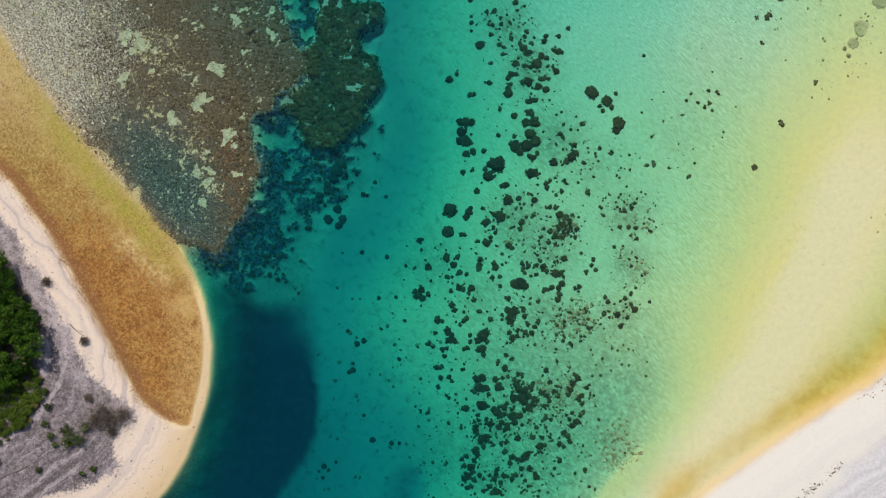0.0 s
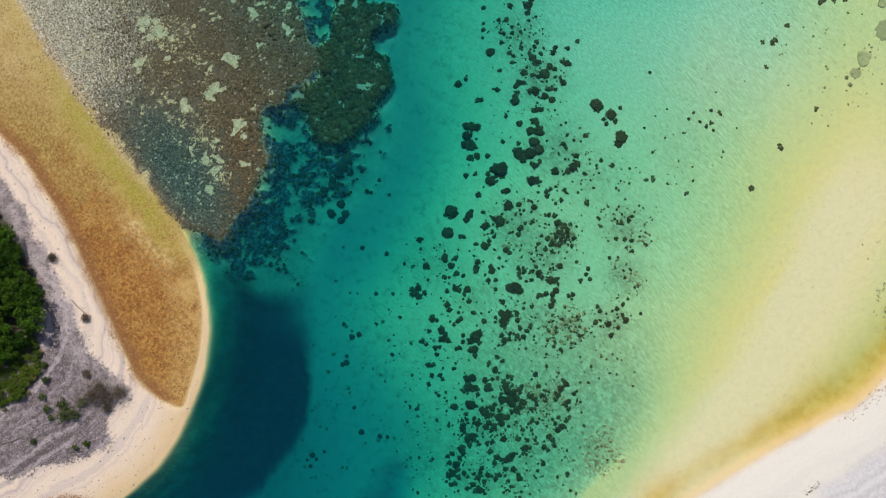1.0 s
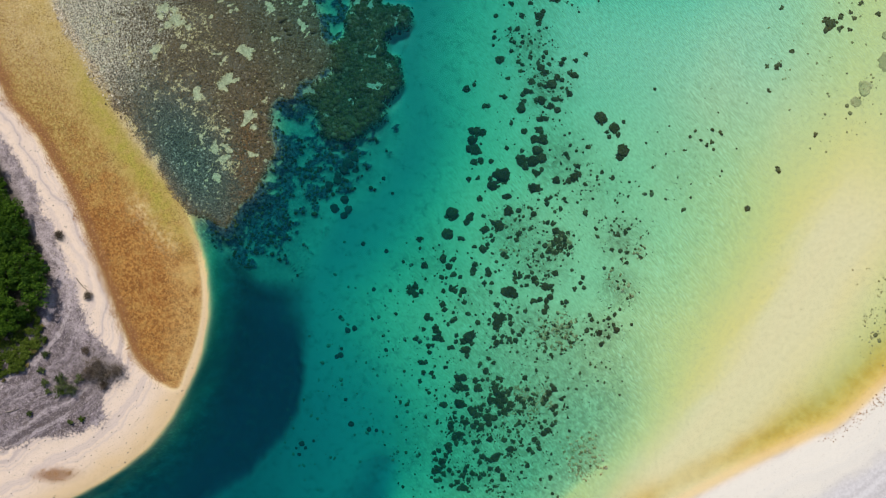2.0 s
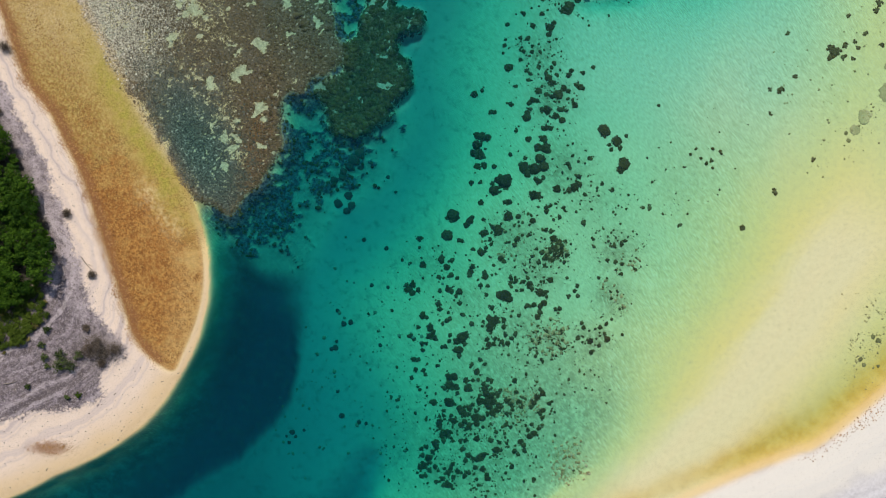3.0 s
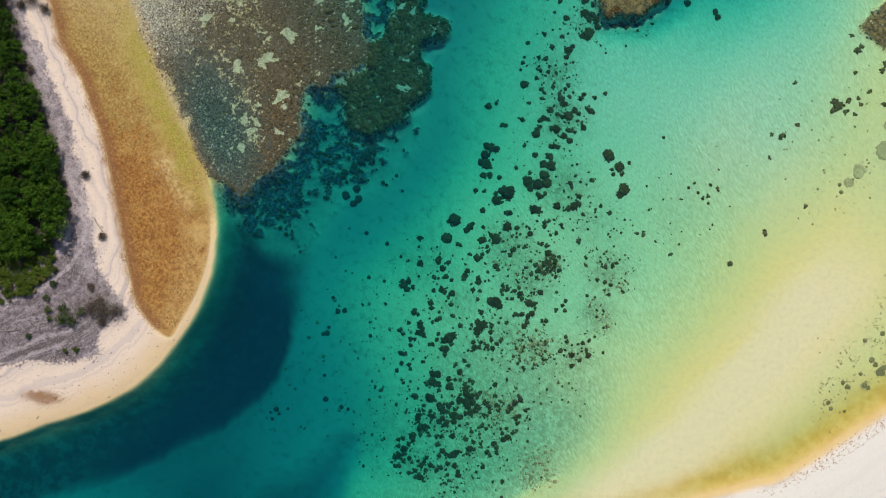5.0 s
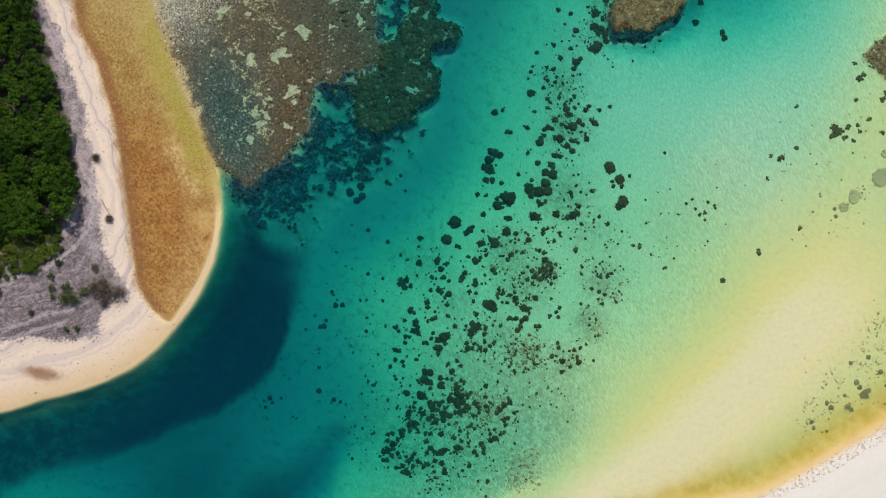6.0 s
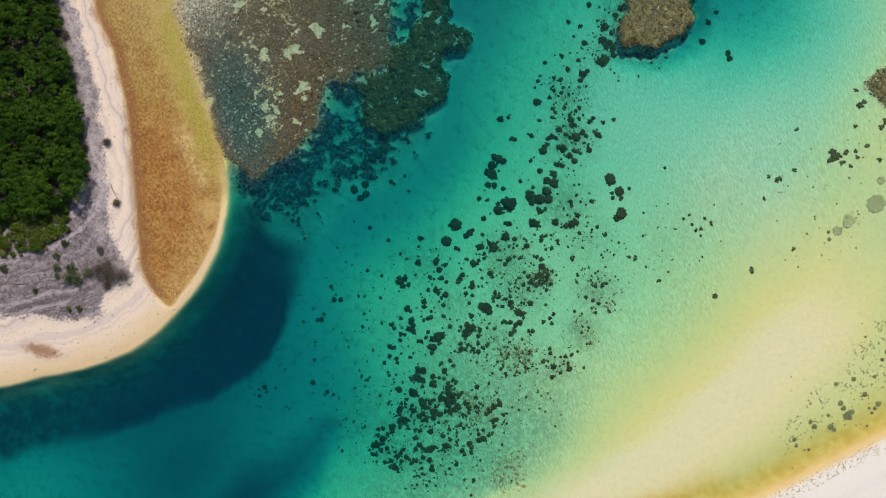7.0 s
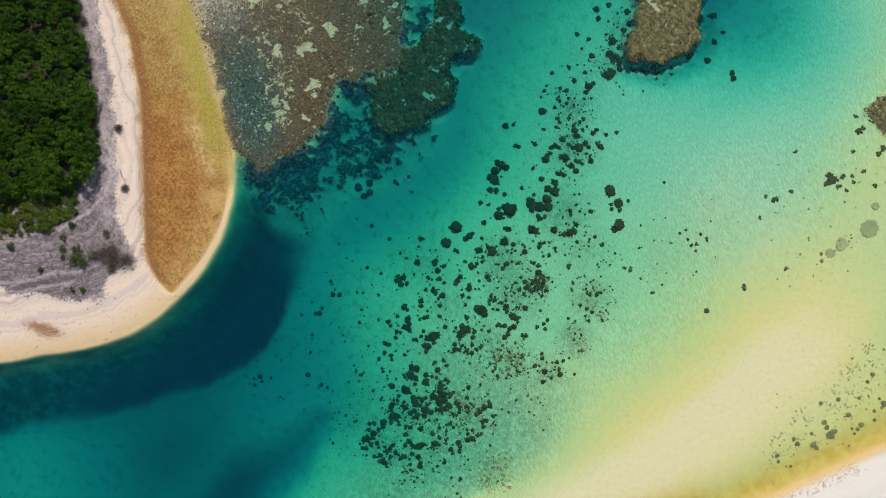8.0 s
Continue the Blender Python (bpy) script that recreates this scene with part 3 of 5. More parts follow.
    soil = n.mix(n.math("MULTIPLY", terrace, n.smooth(bands.outputs["Fac"], 0.45, 0.36, 0, 0.65)), soil, (0.085, 0.068, 0.072))
    soil = n.mix(n.smooth(n.noise(0.7, 6, 0.8), 0.52, 0.64, 0, 0.75), soil, (0.10, 0.076, 0.066))
    pebble = n.noise(2.6, 6, 0.85)
    soil = n.mix(n.smooth(pebble, 0.47, 0.38, 0, 0.65), soil, (0.060, 0.047, 0.050))
    soil = n.mix(n.smooth(pebble, 0.54, 0.63, 0, 0.6), soil, (0.56, 0.48, 0.49))
    # leaf litter, blackened with the painted shade of trees and dry shrubs
    soil = n.mix(n.math("MULTIPLY", n.attr("litter_shade"), 0.9), soil, n.mix(fine, (0.020, 0.020, 0.010), (0.055, 0.048, 0.024)))
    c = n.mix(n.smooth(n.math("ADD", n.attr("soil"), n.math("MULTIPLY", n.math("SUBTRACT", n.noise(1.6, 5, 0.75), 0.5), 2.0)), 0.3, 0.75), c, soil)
    # reef rock between the corals
    bare = n.smooth(n.math("ADD", n.attr("bare"), n.math("MULTIPLY", n.math("SUBTRACT", n.noise(1.5, 6, 0.85), 0.5), 2.6)), 0.35, 0.75)
    # deeper gaps: the water's dimming and blue-green tint painted into the sand
    pale = n.mix(n.smooth(depth, 1.5, 4.5), n.mix(n.smooth(n.noise(2.2, 5, 0.8), 0.36, 0.62), (0.25, 0.22, 0.125), (0.54, 0.485, 0.30)), n.mix(fine, (0.22, 0.27, 0.22), (0.42, 0.46, 0.38)))
    c = n.mix(n.math("MULTIPLY", n.attr("reef"), bare, True), c, pale)
    c = n.mix(n.math("MULTIPLY", n.attr("floor"), n.smooth(n.noise(1.2, 6, 0.75), 0.36, 0.58, 0.5, 1.0)), c, n.mix(fine, (0.05, 0.068, 0.058), (0.18, 0.215, 0.17)))
    c = n.mix(n.smooth(n.math("ADD", n.attr("thicket"), n.math("MULTIPLY", n.math("SUBTRACT", n.noise(0.9, 6, 0.75), 0.5), 1.8)), 0.15, 1.0), c,
              n.mix(n.smooth(n.noise(1.5, 5, 0.75), 0.40, 0.64), (0.018, 0.028, 0.044), (0.120, 0.145, 0.150)))
    grain = n.noise(3.4, 5, 0.8)
    rock = n.mix(n.smooth(grain, 0.38, 0.60), (0.026, 0.020, 0.012), (0.150, 0.112, 0.064))
    rock = n.mix(n.smooth(n.noise(4.4, 4, 0.75), 0.56, 0.68, 0, 0.5), rock, (0.32, 0.27, 0.17))
    rock = n.mix(n.smooth(n.noise(0.25, 4), 0.45, 0.62, 0, 0.45), rock, (0.12, 0.11, 0.085))
    rock = n.mix(n.math("MULTIPLY", n.attr("coarse"), 0.8), rock, n.mix(n.smooth(grain, 0.45, 0.56), (0.060, 0.046, 0.030), (0.68, 0.60, 0.45)))
    rock = n.mix(n.math("MULTIPLY", n.attr("weedy"), 0.8), rock, n.mix(n.smooth(grain, 0.44, 0.60), (0.020, 0.022, 0.016), (0.15, 0.15, 0.115)))
    rock = n.mix(n.math("MULTIPLY", n.attr("weedy"), n.smooth(n.noise(1.6, 6, 0.8), 0.56, 0.64, 0, 0.8)), rock, (0.42, 0.40, 0.30))
    rock = n.mix(n.math("MULTIPLY", n.attr("rusty"), n.smooth(n.noise(0.4, 5, 0.7), 0.36, 0.60, 0.2, 0.9)), rock, n.mix(n.smooth(grain, 0.40, 0.60), (0.050, 0.024, 0.010), (0.23, 0.115, 0.040)))
    rock = n.mix(n.math("MULTIPLY", n.attr("ochre"), 0.85), rock, n.mix(n.smooth(n.noise(0.9, 6, 0.8), 0.40, 0.60), (0.045, 0.036, 0.012), (0.24, 0.18, 0.065)))
    rock = n.mix(n.attr("olive"), rock, n.mix(n.smooth(n.noise(1.1, 6, 0.8), 0.38, 0.62), (0.020, 0.026, 0.010), (0.11, 0.105, 0.040)))
    reef = n.math("MULTIPLY", n.math("SUBTRACT", n.attr("reef"), n.attr("thicket"), True), n.math("SUBTRACT", 1.0, bare))
    c = n.mix(n.smooth(n.math("ADD", reef, n.math("MULTIPLY", n.math("SUBTRACT", fine, 0.5), 2.2)), 0.25, 0.75), c, rock)
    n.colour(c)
    height = n.math("ADD", n.math("MULTIPLY", ripple, n.math("MULTIPLY", under, 0.35)), n.math("MULTIPLY", fine, 0.35))
    n.bump(height, 0.6, 0.15)
    return n.mat


def water_material():
    """Clear sea water: what passes through fades with the depth, red first; a little light is scattered back."""
    n = Nodes("sea_water", 0.05, 0.5)
    depth = n.math("MULTIPLY", n.attr("depth"), 2.0)
    fade = n.tree.nodes.new("ShaderNodeCombineColor")
    for socket, k in zip(fade.inputs, (0.355, 0.039, 0.036)):
        n.put(socket, n.math("POWER", math.exp(-k), depth))
    clear = n.node("ShaderNodeBsdfTransparent", Color=fade.outputs[0])
    haze = n.node("ShaderNodeBsdfDiffuse", Color=(0.001, 0.046, 0.088, 1))
    amount = n.math("MULTIPLY", n.math("SUBTRACT", 1.0, n.math("POWER", math.exp(-0.16), depth)), 0.30)
    body = n.tree.nodes.new("ShaderNodeMixShader")
    n.put(body.inputs[0], amount)
    n.put(body.inputs[1], clear.outputs[0])
    n.put(body.inputs[2], haze.outputs[0])
    gloss = n.node("ShaderNodeBsdfGlossy", Roughness=0.05)
    ripples = n.tree.nodes.new("ShaderNodeBump")
    ripples.inputs["Strength"].default_value, ripples.inputs["Distance"].default_value = 0.4, 0.06
    n.put(ripples.inputs["Height"], n.noise(1.4, 4, 0.6))
    n.put(gloss.inputs["Normal"], ripples.outputs[0])
    top = n.tree.nodes.new("ShaderNodeMixShader")
    top.inputs[0].default_value = 0.016
    n.put(top.inputs[1], body.outputs[0])
    n.put(top.inputs[2], gloss.outputs[0])
    n.put(n.output.inputs["Surface"], top.outputs[0])
    return n.mat


def coral_material(name, dark, light, island=False, speckle=0.0):
    n = Nodes(name, 0.95, 0.1)
    info = n.tree.nodes.new("ShaderNodeNewGeometry").outputs["Random Per Island"] if island else n.tree.nodes.new("ShaderNodeObjectInfo").outputs["Random"]
    c = n.mix(n.smooth(n.noise(6.0, 4, 0.7), 0.38, 0.66), dark, light)
    olive = (0.34 * (dark[0] + light[0]), 0.42 * (dark[1] + light[1]), 0.36 * (dark[2] + light[2]))
    c = n.mix(n.smooth(n.noise(0.22, 4, 0.6), 0.42, 0.62, 0, 0.55), c, olive)
    c = n.mix(n.smooth(n.noise(0.55, 5, 0.7), 0.50, 0.66, 0, 0.6), c, (dark[0] * 0.9, dark[1] * 0.9, dark[2] * 0.9))
    c = n.mix(n.smooth(n.noise(2.2, 5, 0.75), 0.52, 0.68, 0, 0.6), c, (light[0] * 1.25, light[1] * 1.05, light[2]))
    if island:
        c = n.mix(n.smooth(info, 0.15, 0.95, 0, 0.75), c, n.mix(n.smooth(info, 0.3, 0.8), dark, light))
        c = n.mix(n.smooth(info, 0.92, 0.94, 0, speckle), c, (0.46, 0.41, 0.31))
    else:
        c = n.mix(n.math("MULTIPLY", info, 0.5), c, (dark[0] * 0.6, dark[1] * 0.6, dark[2] * 0.6))
    n.colour(c)
    n.bump(n.noise(5.0, 4, 0.7), 0.8, 0.15)
    return n.mat


def leaf_material(name, dark, light):
    n = Nodes(name, 0.7, 0.08)
    info = n.tree.nodes.new("ShaderNodeNewGeometry").outputs["Random Per Island"]
    tree_random = n.tree.nodes.new("ShaderNodeObjectInfo").outputs["Random"]
    c = n.mix(info, dark, light)
    c = n.mix(n.smooth(tree_random, 0.3, 1.0, 0, 0.65), c, (dark[0] * 0.6, dark[1] * 0.7, dark[2] * 0.6))
    n.colour(c)
    return n.mat


def bark_material():
    n = Nodes("bark", 0.9, 0.15)
    n.colour(n.mix(n.noise(6, 4), (0.12, 0.09, 0.07), (0.30, 0.26, 0.22)))
    n.bump(n.noise(14, 4), 0.7, 0.03)
    return n.mat


GROUND, WATER, BARK = ground_material(), water_material(), bark_material()
CORAL = coral_material("brown_coral", (0.050, 0.026, 0.009), (0.24, 0.120, 0.042))
RUBBLE = coral_material("coral_rubble", (0.050, 0.033, 0.010), (0.17, 0.105, 0.036), True)
LEAF = leaf_material("leaf_green", (0.007, 0.031, 0.002), (0.062, 0.126, 0.008))
SCRUB_LEAF = leaf_material("scrub_leaf", (0.030, 0.058, 0.006), (0.115, 0.155, 0.020))


# ---- ground and water ----
def spread(low, high, fine, far):
    """Grid lines, close together in the middle stretch and wider towards the horizon."""
    mid = np.arange(low, high + fine / 2, fine)
    out, d, v = [], fine, 0.0
    while v < far:
        d *= 1.35
        v += d
        out.append(v)
    out = np.array(out)
    return np.concatenate([low - out[::-1], mid, high + out])


def sheet(name, xs, ys, height, masks, material):
    """A grid mesh with one height and several cover values a point."""
    nx, ny = len(xs), len(ys)
    X, Y = np.meshgrid(xs, ys)
    co = np.stack([X.ravel(), Y.ravel(), height.ravel()], 1)
    i = (np.arange(ny - 1)[:, None] * nx + np.arange(nx - 1)[None, :]).ravel()
    quads = np.stack([i, i + 1, i + nx + 1, i + nx], 1)
    me = bpy.data.meshes.new(name)
    me.vertices.add(len(co))
    me.vertices.foreach_set("co", co.ravel())
    me.loops.add(quads.size)
    me.loops.foreach_set("vertex_index", quads.ravel())
    me.polygons.add(len(quads))
    me.polygons.foreach_set("loop_start", np.arange(0, quads.size, 4))
    me.update(calc_edges=True)
    me.polygons.foreach_set("use_smooth", np.ones(len(quads), bool))
    for key, values in masks.items():
        me.attributes.new(key, "FLOAT", "POINT").data.foreach_set("value", np.ascontiguousarray(values.ravel(), dtype=np.float32))
    me.materials.append(material)
    return new(name, me)


xs, ys = spread(-124, 124, 0.42, 1800), spread(-104, 104, 0.42, 1800)
gx, gy = np.meshgrid(xs, ys)
gz, gm = terrain(gx, gy)
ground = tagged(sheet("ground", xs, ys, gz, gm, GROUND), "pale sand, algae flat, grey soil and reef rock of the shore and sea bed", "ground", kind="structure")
wx, wy = spread(-124, 124, 0.84, 1800), spread(-104, 104, 0.84, 1800)
wgx, wgy = np.meshgrid(wx, wy)
wz, wm = terrain(wgx, wgy)
water = tagged(sheet("water", wx, wy, np.zeros(wgx.shape), {"depth": np.where(wz > 0, 0.0, -wz)}, WATER), "clear turquoise sea water of the channel, rippled by wind", "water", kind="structure")


# ---- builders shared by the things ----
def triangles(name, co, tris, material, smooth=False):
    """A mesh from arrays of corners and triangles."""
    me = bpy.data.meshes.new(name)
    me.vertices.add(len(co))
    me.vertices.foreach_set("co", np.ascontiguousarray(co, dtype=np.float32).ravel())
    me.loops.add(tris.size)
    me.loops.foreach_set("vertex_index", tris.ravel())
    me.polygons.add(len(tris))
    me.polygons.foreach_set("loop_start", np.arange(0, tris.size, 3))
    me.update(calc_edges=True)
    if smooth:
        me.polygons.foreach_set("use_smooth", np.ones(len(tris), bool))
    me.materials.append(material)
    return me


def part(name, me, parent, label=""):
    ob = new(name, me)
    ob.parent = parent
    return tagged(ob, label)


def dome_shape(sides=6):
    """A low closed lump: top, a shoulder ring, a foot ring below the ground."""
    co = [(0, 0, 1.0)]
    for radius, z, turn in ((0.68, 0.72, 0.0), (1.0, -0.25, 0.5)):
        for k in range(sides):
            a = 2 * math.pi * (k + turn) / sides
            co.append((radius * math.cos(a), radius * math.sin(a), z))
    tris = [(0, 1 + k, 1 + (k + 1) % sides) for k in range(sides)]
    for k in range(sides):
        a, b, c, d = 1 + k, 1 + (k + 1) % sides, 1 + sides + k, 1 + sides + (k + 1) % sides
        tris += [(a, c, b), (b, c, d)]
    return np.array(co), np.array(tris)


def lumps(name, X, Y, Z, R, tall, material, rng, sides=6, jitter=0.25):
    """Many small lumps as one mesh."""
    co, tris = dome_shape(sides)
    n, m = len(X), len(co)
    a = rng.uniform(0, 6.283, n)
    sx, sy = R * rng.uniform(0.7, 1.3, n), R * rng.uniform(0.7, 1.3, n)
    local = co[None] * (1 + rng.uniform(-jitter, jitter, (n, m, 3)))
    x, y = local[..., 0] * sx[:, None], local[..., 1] * sy[:, None]
    c, s = np.cos(a)[:, None], np.sin(a)[:, None]
    out = np.stack([X[:, None] + x * c - y * s, Y[:, None] + x * s + y * c, Z[:, None] + local[..., 2] * (R * tall)[:, None]], 2)
    faces = (tris[None] + (np.arange(n) * m)[:, None, None]).reshape(-1, 3)
    return new(name, triangles(name, out.reshape(-1, 3), faces, material))


def ground_at(places):
    p = np.array(places, float)
    z, masks = terrain(p[:, 0].copy(), p[:, 1].copy())
    return z, masks


def sphere_shape(level):
    bm = bmesh.new()
    bmesh.ops.create_icosphere(bm, subdivisions=level, radius=1.0)
    bm.verts.ensure_lookup_table()
    co = np.array([v.co[:] for v in bm.verts])
    tris = np.array([[v.index for v in f.verts] for f in bm.faces])
    bm.free()
    return co, tris


# ---- coral heads on the channel floor ----
def coral_mesh(seed, material, ring=False):
    """A knobbly massive coral with an uneven outline; ring: a micro-atoll with a dead, sunken top."""
    co, tris = sphere_shape(4)
    shift = Vector((seed * 3.1, seed * 1.7, 0))
    out = []
    for v in co:
        d = Vector(v)
        broad = noise.noise(d * 1.5 + shift)
        knob = noise.noise(d * 3.8 + shift * 2)
        fine = noise.noise(d * 8.0 + shift) + 0.6 * noise.noise(d * 13.0 + shift)
        r = 1.0 + 0.30 * broad + 0.24 * knob + 0.17 * fine
        p = Vector((d.x * r, d.y * r, max(d.z, -0.35) * r * 0.6))
        if ring:
            flat = math.hypot(p.x, p.y)
            p.z = min(p.z, 0.30 + 0.05 * knob) - (0.20 * max(0.0, 1 - (flat / 0.82) ** 4) if d.z > 0 else 0)
        out.append(p[:])
    return triangles("coral_head", np.array(out), tris, material, True)


ATOLL = coral_material("pale_coral", (0.46, 0.35, 0.15), (0.70, 0.57, 0.30))
SMALL_CORAL = coral_material("small_coral", (0.050, 0.033, 0.011), (0.145, 0.088, 0.032), True)
# deep heads: the water's haze put into a greyer, flatter colour
DIM = coral_material("hazed_coral", (0.045, 0.050, 0.034), (0.13, 0.125, 0.08))
CORAL_MESHES = [coral_mesh(k, CORAL) for k in range(12)]
SHOAL_HEAD = coral_material("olive_coral", (0.095, 0.070, 0.026), (0.28, 0.215, 0.090))
SHALLOW_HEAD = coral_material("shallow_coral", (0.19, 0.145, 0.058), (0.42, 0.33, 0.150))
SHALLOW_MESHES = [coral_mesh(22 + k, SHALLOW_HEAD) for k in range(4)]
SHOAL_MESHES = [coral_mesh(15 + k, SHOAL_HEAD) for k in range(6)]
DIM_MESHES = [coral_mesh(k, DIM) for k in range(5)]
RING_MESHES = [coral_mesh(30 + k, ATOLL, True) for k in range(4)]

NORTH_A = [
    (9.0, 48.9, 0.46), (10.6, 49.0, 0.57), (5.9, 46.7, 0.46), (10.3, 46.1, 0.46), (11.9, 46.3, 0.46),
    (9.9, 44.2, 0.46), (7.7, 42.0, 0.92), (11.6, 42.1, 0.46), (12.4, 41.5, 0.46), (9.8, 38.3, 0.46), (1.3, 35.1, 0.80),
    (2.8, 36.1, 0.46), (9.5, 34.3, 0.57), (5.6, 31.8, 0.57), (6.4, 32.1, 0.46), (11.8, 28.8, 0.46), (17.2, 44.7, 0.46),
    (16.8, 43.6, 0.46), (21.1, 43.6, 0.57), (20.7, 42.5, 0.57), (23.6, 43.5, 0.46), (25.7, 45.2, 0.46),
    (18.2, 42.2, 0.46), (15.8, 42.2, 0.57), (16.5, 41.3, 0.80), (17.3, 40.3, 0.69), (18.0, 40.5, 0.46),
    (23.6, 40.5, 0.69), (22.6, 40.8, 0.46), (24.3, 40.3, 0.46),
]
NORTH_B = [
    (20.2, 39.6, 0.69), (21.2, 39.1, 0.57), (14.9, 38.1, 0.69), (19.3, 38.0, 1.03), (18.0, 37.4, 0.57),
    (16.7, 37.7, 0.46), (23.2, 36.5, 0.69), (14.1, 35.9, 0.69), (15.1, 36.0, 0.46), (13.3, 35.1, 0.57),
    (13.9, 33.9, 0.46), (17.5, 34.3, 1.03), (16.4, 34.4, 0.57), (19.6, 33.4, 0.80), (21.1, 32.6, 0.69),
    (20.6, 34.9, 0.57), (20.0, 35.0, 0.46), (21.7, 34.9, 0.46), (13.5, 32.0, 1.03), (13.4, 33.0, 0.69),
    (17.9, 30.4, 0.69), (18.9, 30.6, 0.57), (17.3, 30.2, 0.46), (17.7, 28.1, 0.80), (18.3, 27.8, 0.57),
    (14.7, 27.3, 0.69), (30.5, 32.1, 1.49), (33.6, 30.3, 1.26), (34.5, 28.8, 0.57), (32.1, 29.2, 0.46),
    (32.6, 28.2, 0.46), (35.3, 31.8, 0.46),
]
NORTH_C = [
    (36.0, 25.6, 1.38), (35.5, 24.4, 0.92), (28.4, 25.7, 0.46), (4.5, 26.2, 1.03), (3.6, 26.3, 0.92),
    (5.8, 26.2, 0.92), (3.9, 24.2, 1.03), (3.6, 22.3, 0.92), (4.8, 22.3, 1.26), (6.2, 20.1, 0.80), (4.8, 19.6, 0.80),
    (8.4, 20.2, 0.57), (11.1, 17.4, 1.83), (9.4, 15.0, 1.15), (8.7, 16.5, 0.57), (17.9, 15.5, 1.15),
    (18.8, 15.6, 0.80), (18.8, 26.0, 1.15), (17.0, 26.0, 0.92), (17.9, 23.6, 1.03), (19.0, 22.1, 1.15),
    (17.3, 21.2, 1.26), (15.0, 21.1, 1.26), (15.8, 19.8, 0.80), (14.0, 21.7, 0.57), (22.7, 17.7, 0.92),
    (26.5, 18.8, 1.03), (25.3, 17.9, 0.69), (27.3, 19.6, 0.69), (4.1, 15.8, 0.57), (6.1, 16.3, 0.46),
    (7.0, 11.9, 0.69),
]
MIDDLE_A = [
    (12.9, 13.1, 0.69), (12.1, 13.0, 0.57), (13.4, 10.0, 1.03), (15.5, 10.4, 0.57), (1.6, 8.0, 1.49), (1.0, 3.7, 1.26),
    (-4.8, 1.8, 0.69), (11.8, 6.7, 1.38), (10.8, 7.1, 0.69), (8.8, 5.5, 0.92), (9.0, 1.2, 0.92), (7.1, 1.6, 0.46),
    (3.8, 3.0, 0.57), (4.5, 2.9, 0.46), (5.3, 7.6, 0.80), (4.8, 6.5, 0.69), (5.7, 8.5, 0.46), (8.1, 8.3, 0.46),
    (9.7, 2.4, 0.46), (10.4, 4.4, 0.46), (10.8, 3.4, 0.46), (18.7, 10.0, 0.69), (18.5, 6.9, 0.46), (15.9, 5.3, 0.57),
    (16.3, 5.7, 0.46), (15.8, 4.1, 0.57), (23.0, 8.5, 0.57), (21.9, 8.6, 0.46), (21.1, 13.3, 0.57), (21.3, 12.4, 0.57),
    (21.9, 13.9, 0.46), (24.3, 11.8, 0.46),
]
MIDDLE_B = [
    (24.8, 14.0, 0.46), (24.0, 23.6, 0.57), (24.5, 22.9, 0.46), (26.8, 21.3, 0.57), (18.5, 18.7, 0.69),
    (19.4, 19.6, 0.46), (17.9, 19.0, 0.46), (14.7, 23.1, 0.46), (11.4, 23.4, 0.46), (29.6, 11.5, 0.57),
    (32.2, 20.6, 0.46), (28.7, 17.7, 0.46), (34.5, 19.8, 0.46), (23.8, 7.0, 0.80), (25.1, 6.4, 0.80),
    (25.9, 5.5, 0.80), (24.4, 4.9, 0.92), (25.1, 3.6, 0.80), (24.2, 2.4, 0.69), (26.1, 4.0, 0.69), (27.3, 4.0, 0.57),
    (23.6, 4.1, 0.57), (23.0, 3.0, 0.69), (21.9, 3.6, 0.57), (27.0, 2.4, 0.46), (21.5, 1.3, 0.46), (23.0, 1.0, 0.46),
    (37.0, 7.8, 0.57), (38.5, 8.5, 0.57), (39.1, 9.3, 0.46), (36.2, 4.5, 0.46), (37.9, 4.5, 0.46), (39.4, 4.3, 0.46),
]
MIDDLE_C = [
    (0.7, -1.9, 0.80), (3.0, -1.6, 0.57), (2.2, -3.3, 0.69), (-3.1, -3.7, 0.80), (3.5, -4.8, 0.57), (4.8, -5.2, 0.46),
    (1.0, -5.7, 0.57), (7.6, -2.2, 0.57), (7.5, -3.3, 0.69), (7.3, -4.2, 0.57), (10.8, -3.9, 0.69), (10.5, -3.0, 0.57),
    (10.1, -5.8, 0.46), (11.6, -5.6, 0.46), (13.3, 0.7, 0.69), (14.2, 0.1, 0.46), (16.2, -3.0, 0.57),
    (17.4, -3.7, 0.57), (16.5, -3.9, 0.46), (19.1, -3.3, 0.46), (20.5, -3.6, 0.69), (21.1, -4.5, 0.57),
    (23.0, -5.0, 0.80), (24.2, -4.8, 0.57), (24.8, -2.0, 0.69), (23.7, -5.4, 0.46), (19.1, -5.2, 0.46),
    (15.8, -7.1, 1.26), (14.7, -7.1, 0.92), (16.8, -7.6, 0.92), (11.8, -7.6, 0.46), (3.3, -8.0, 0.69),
]
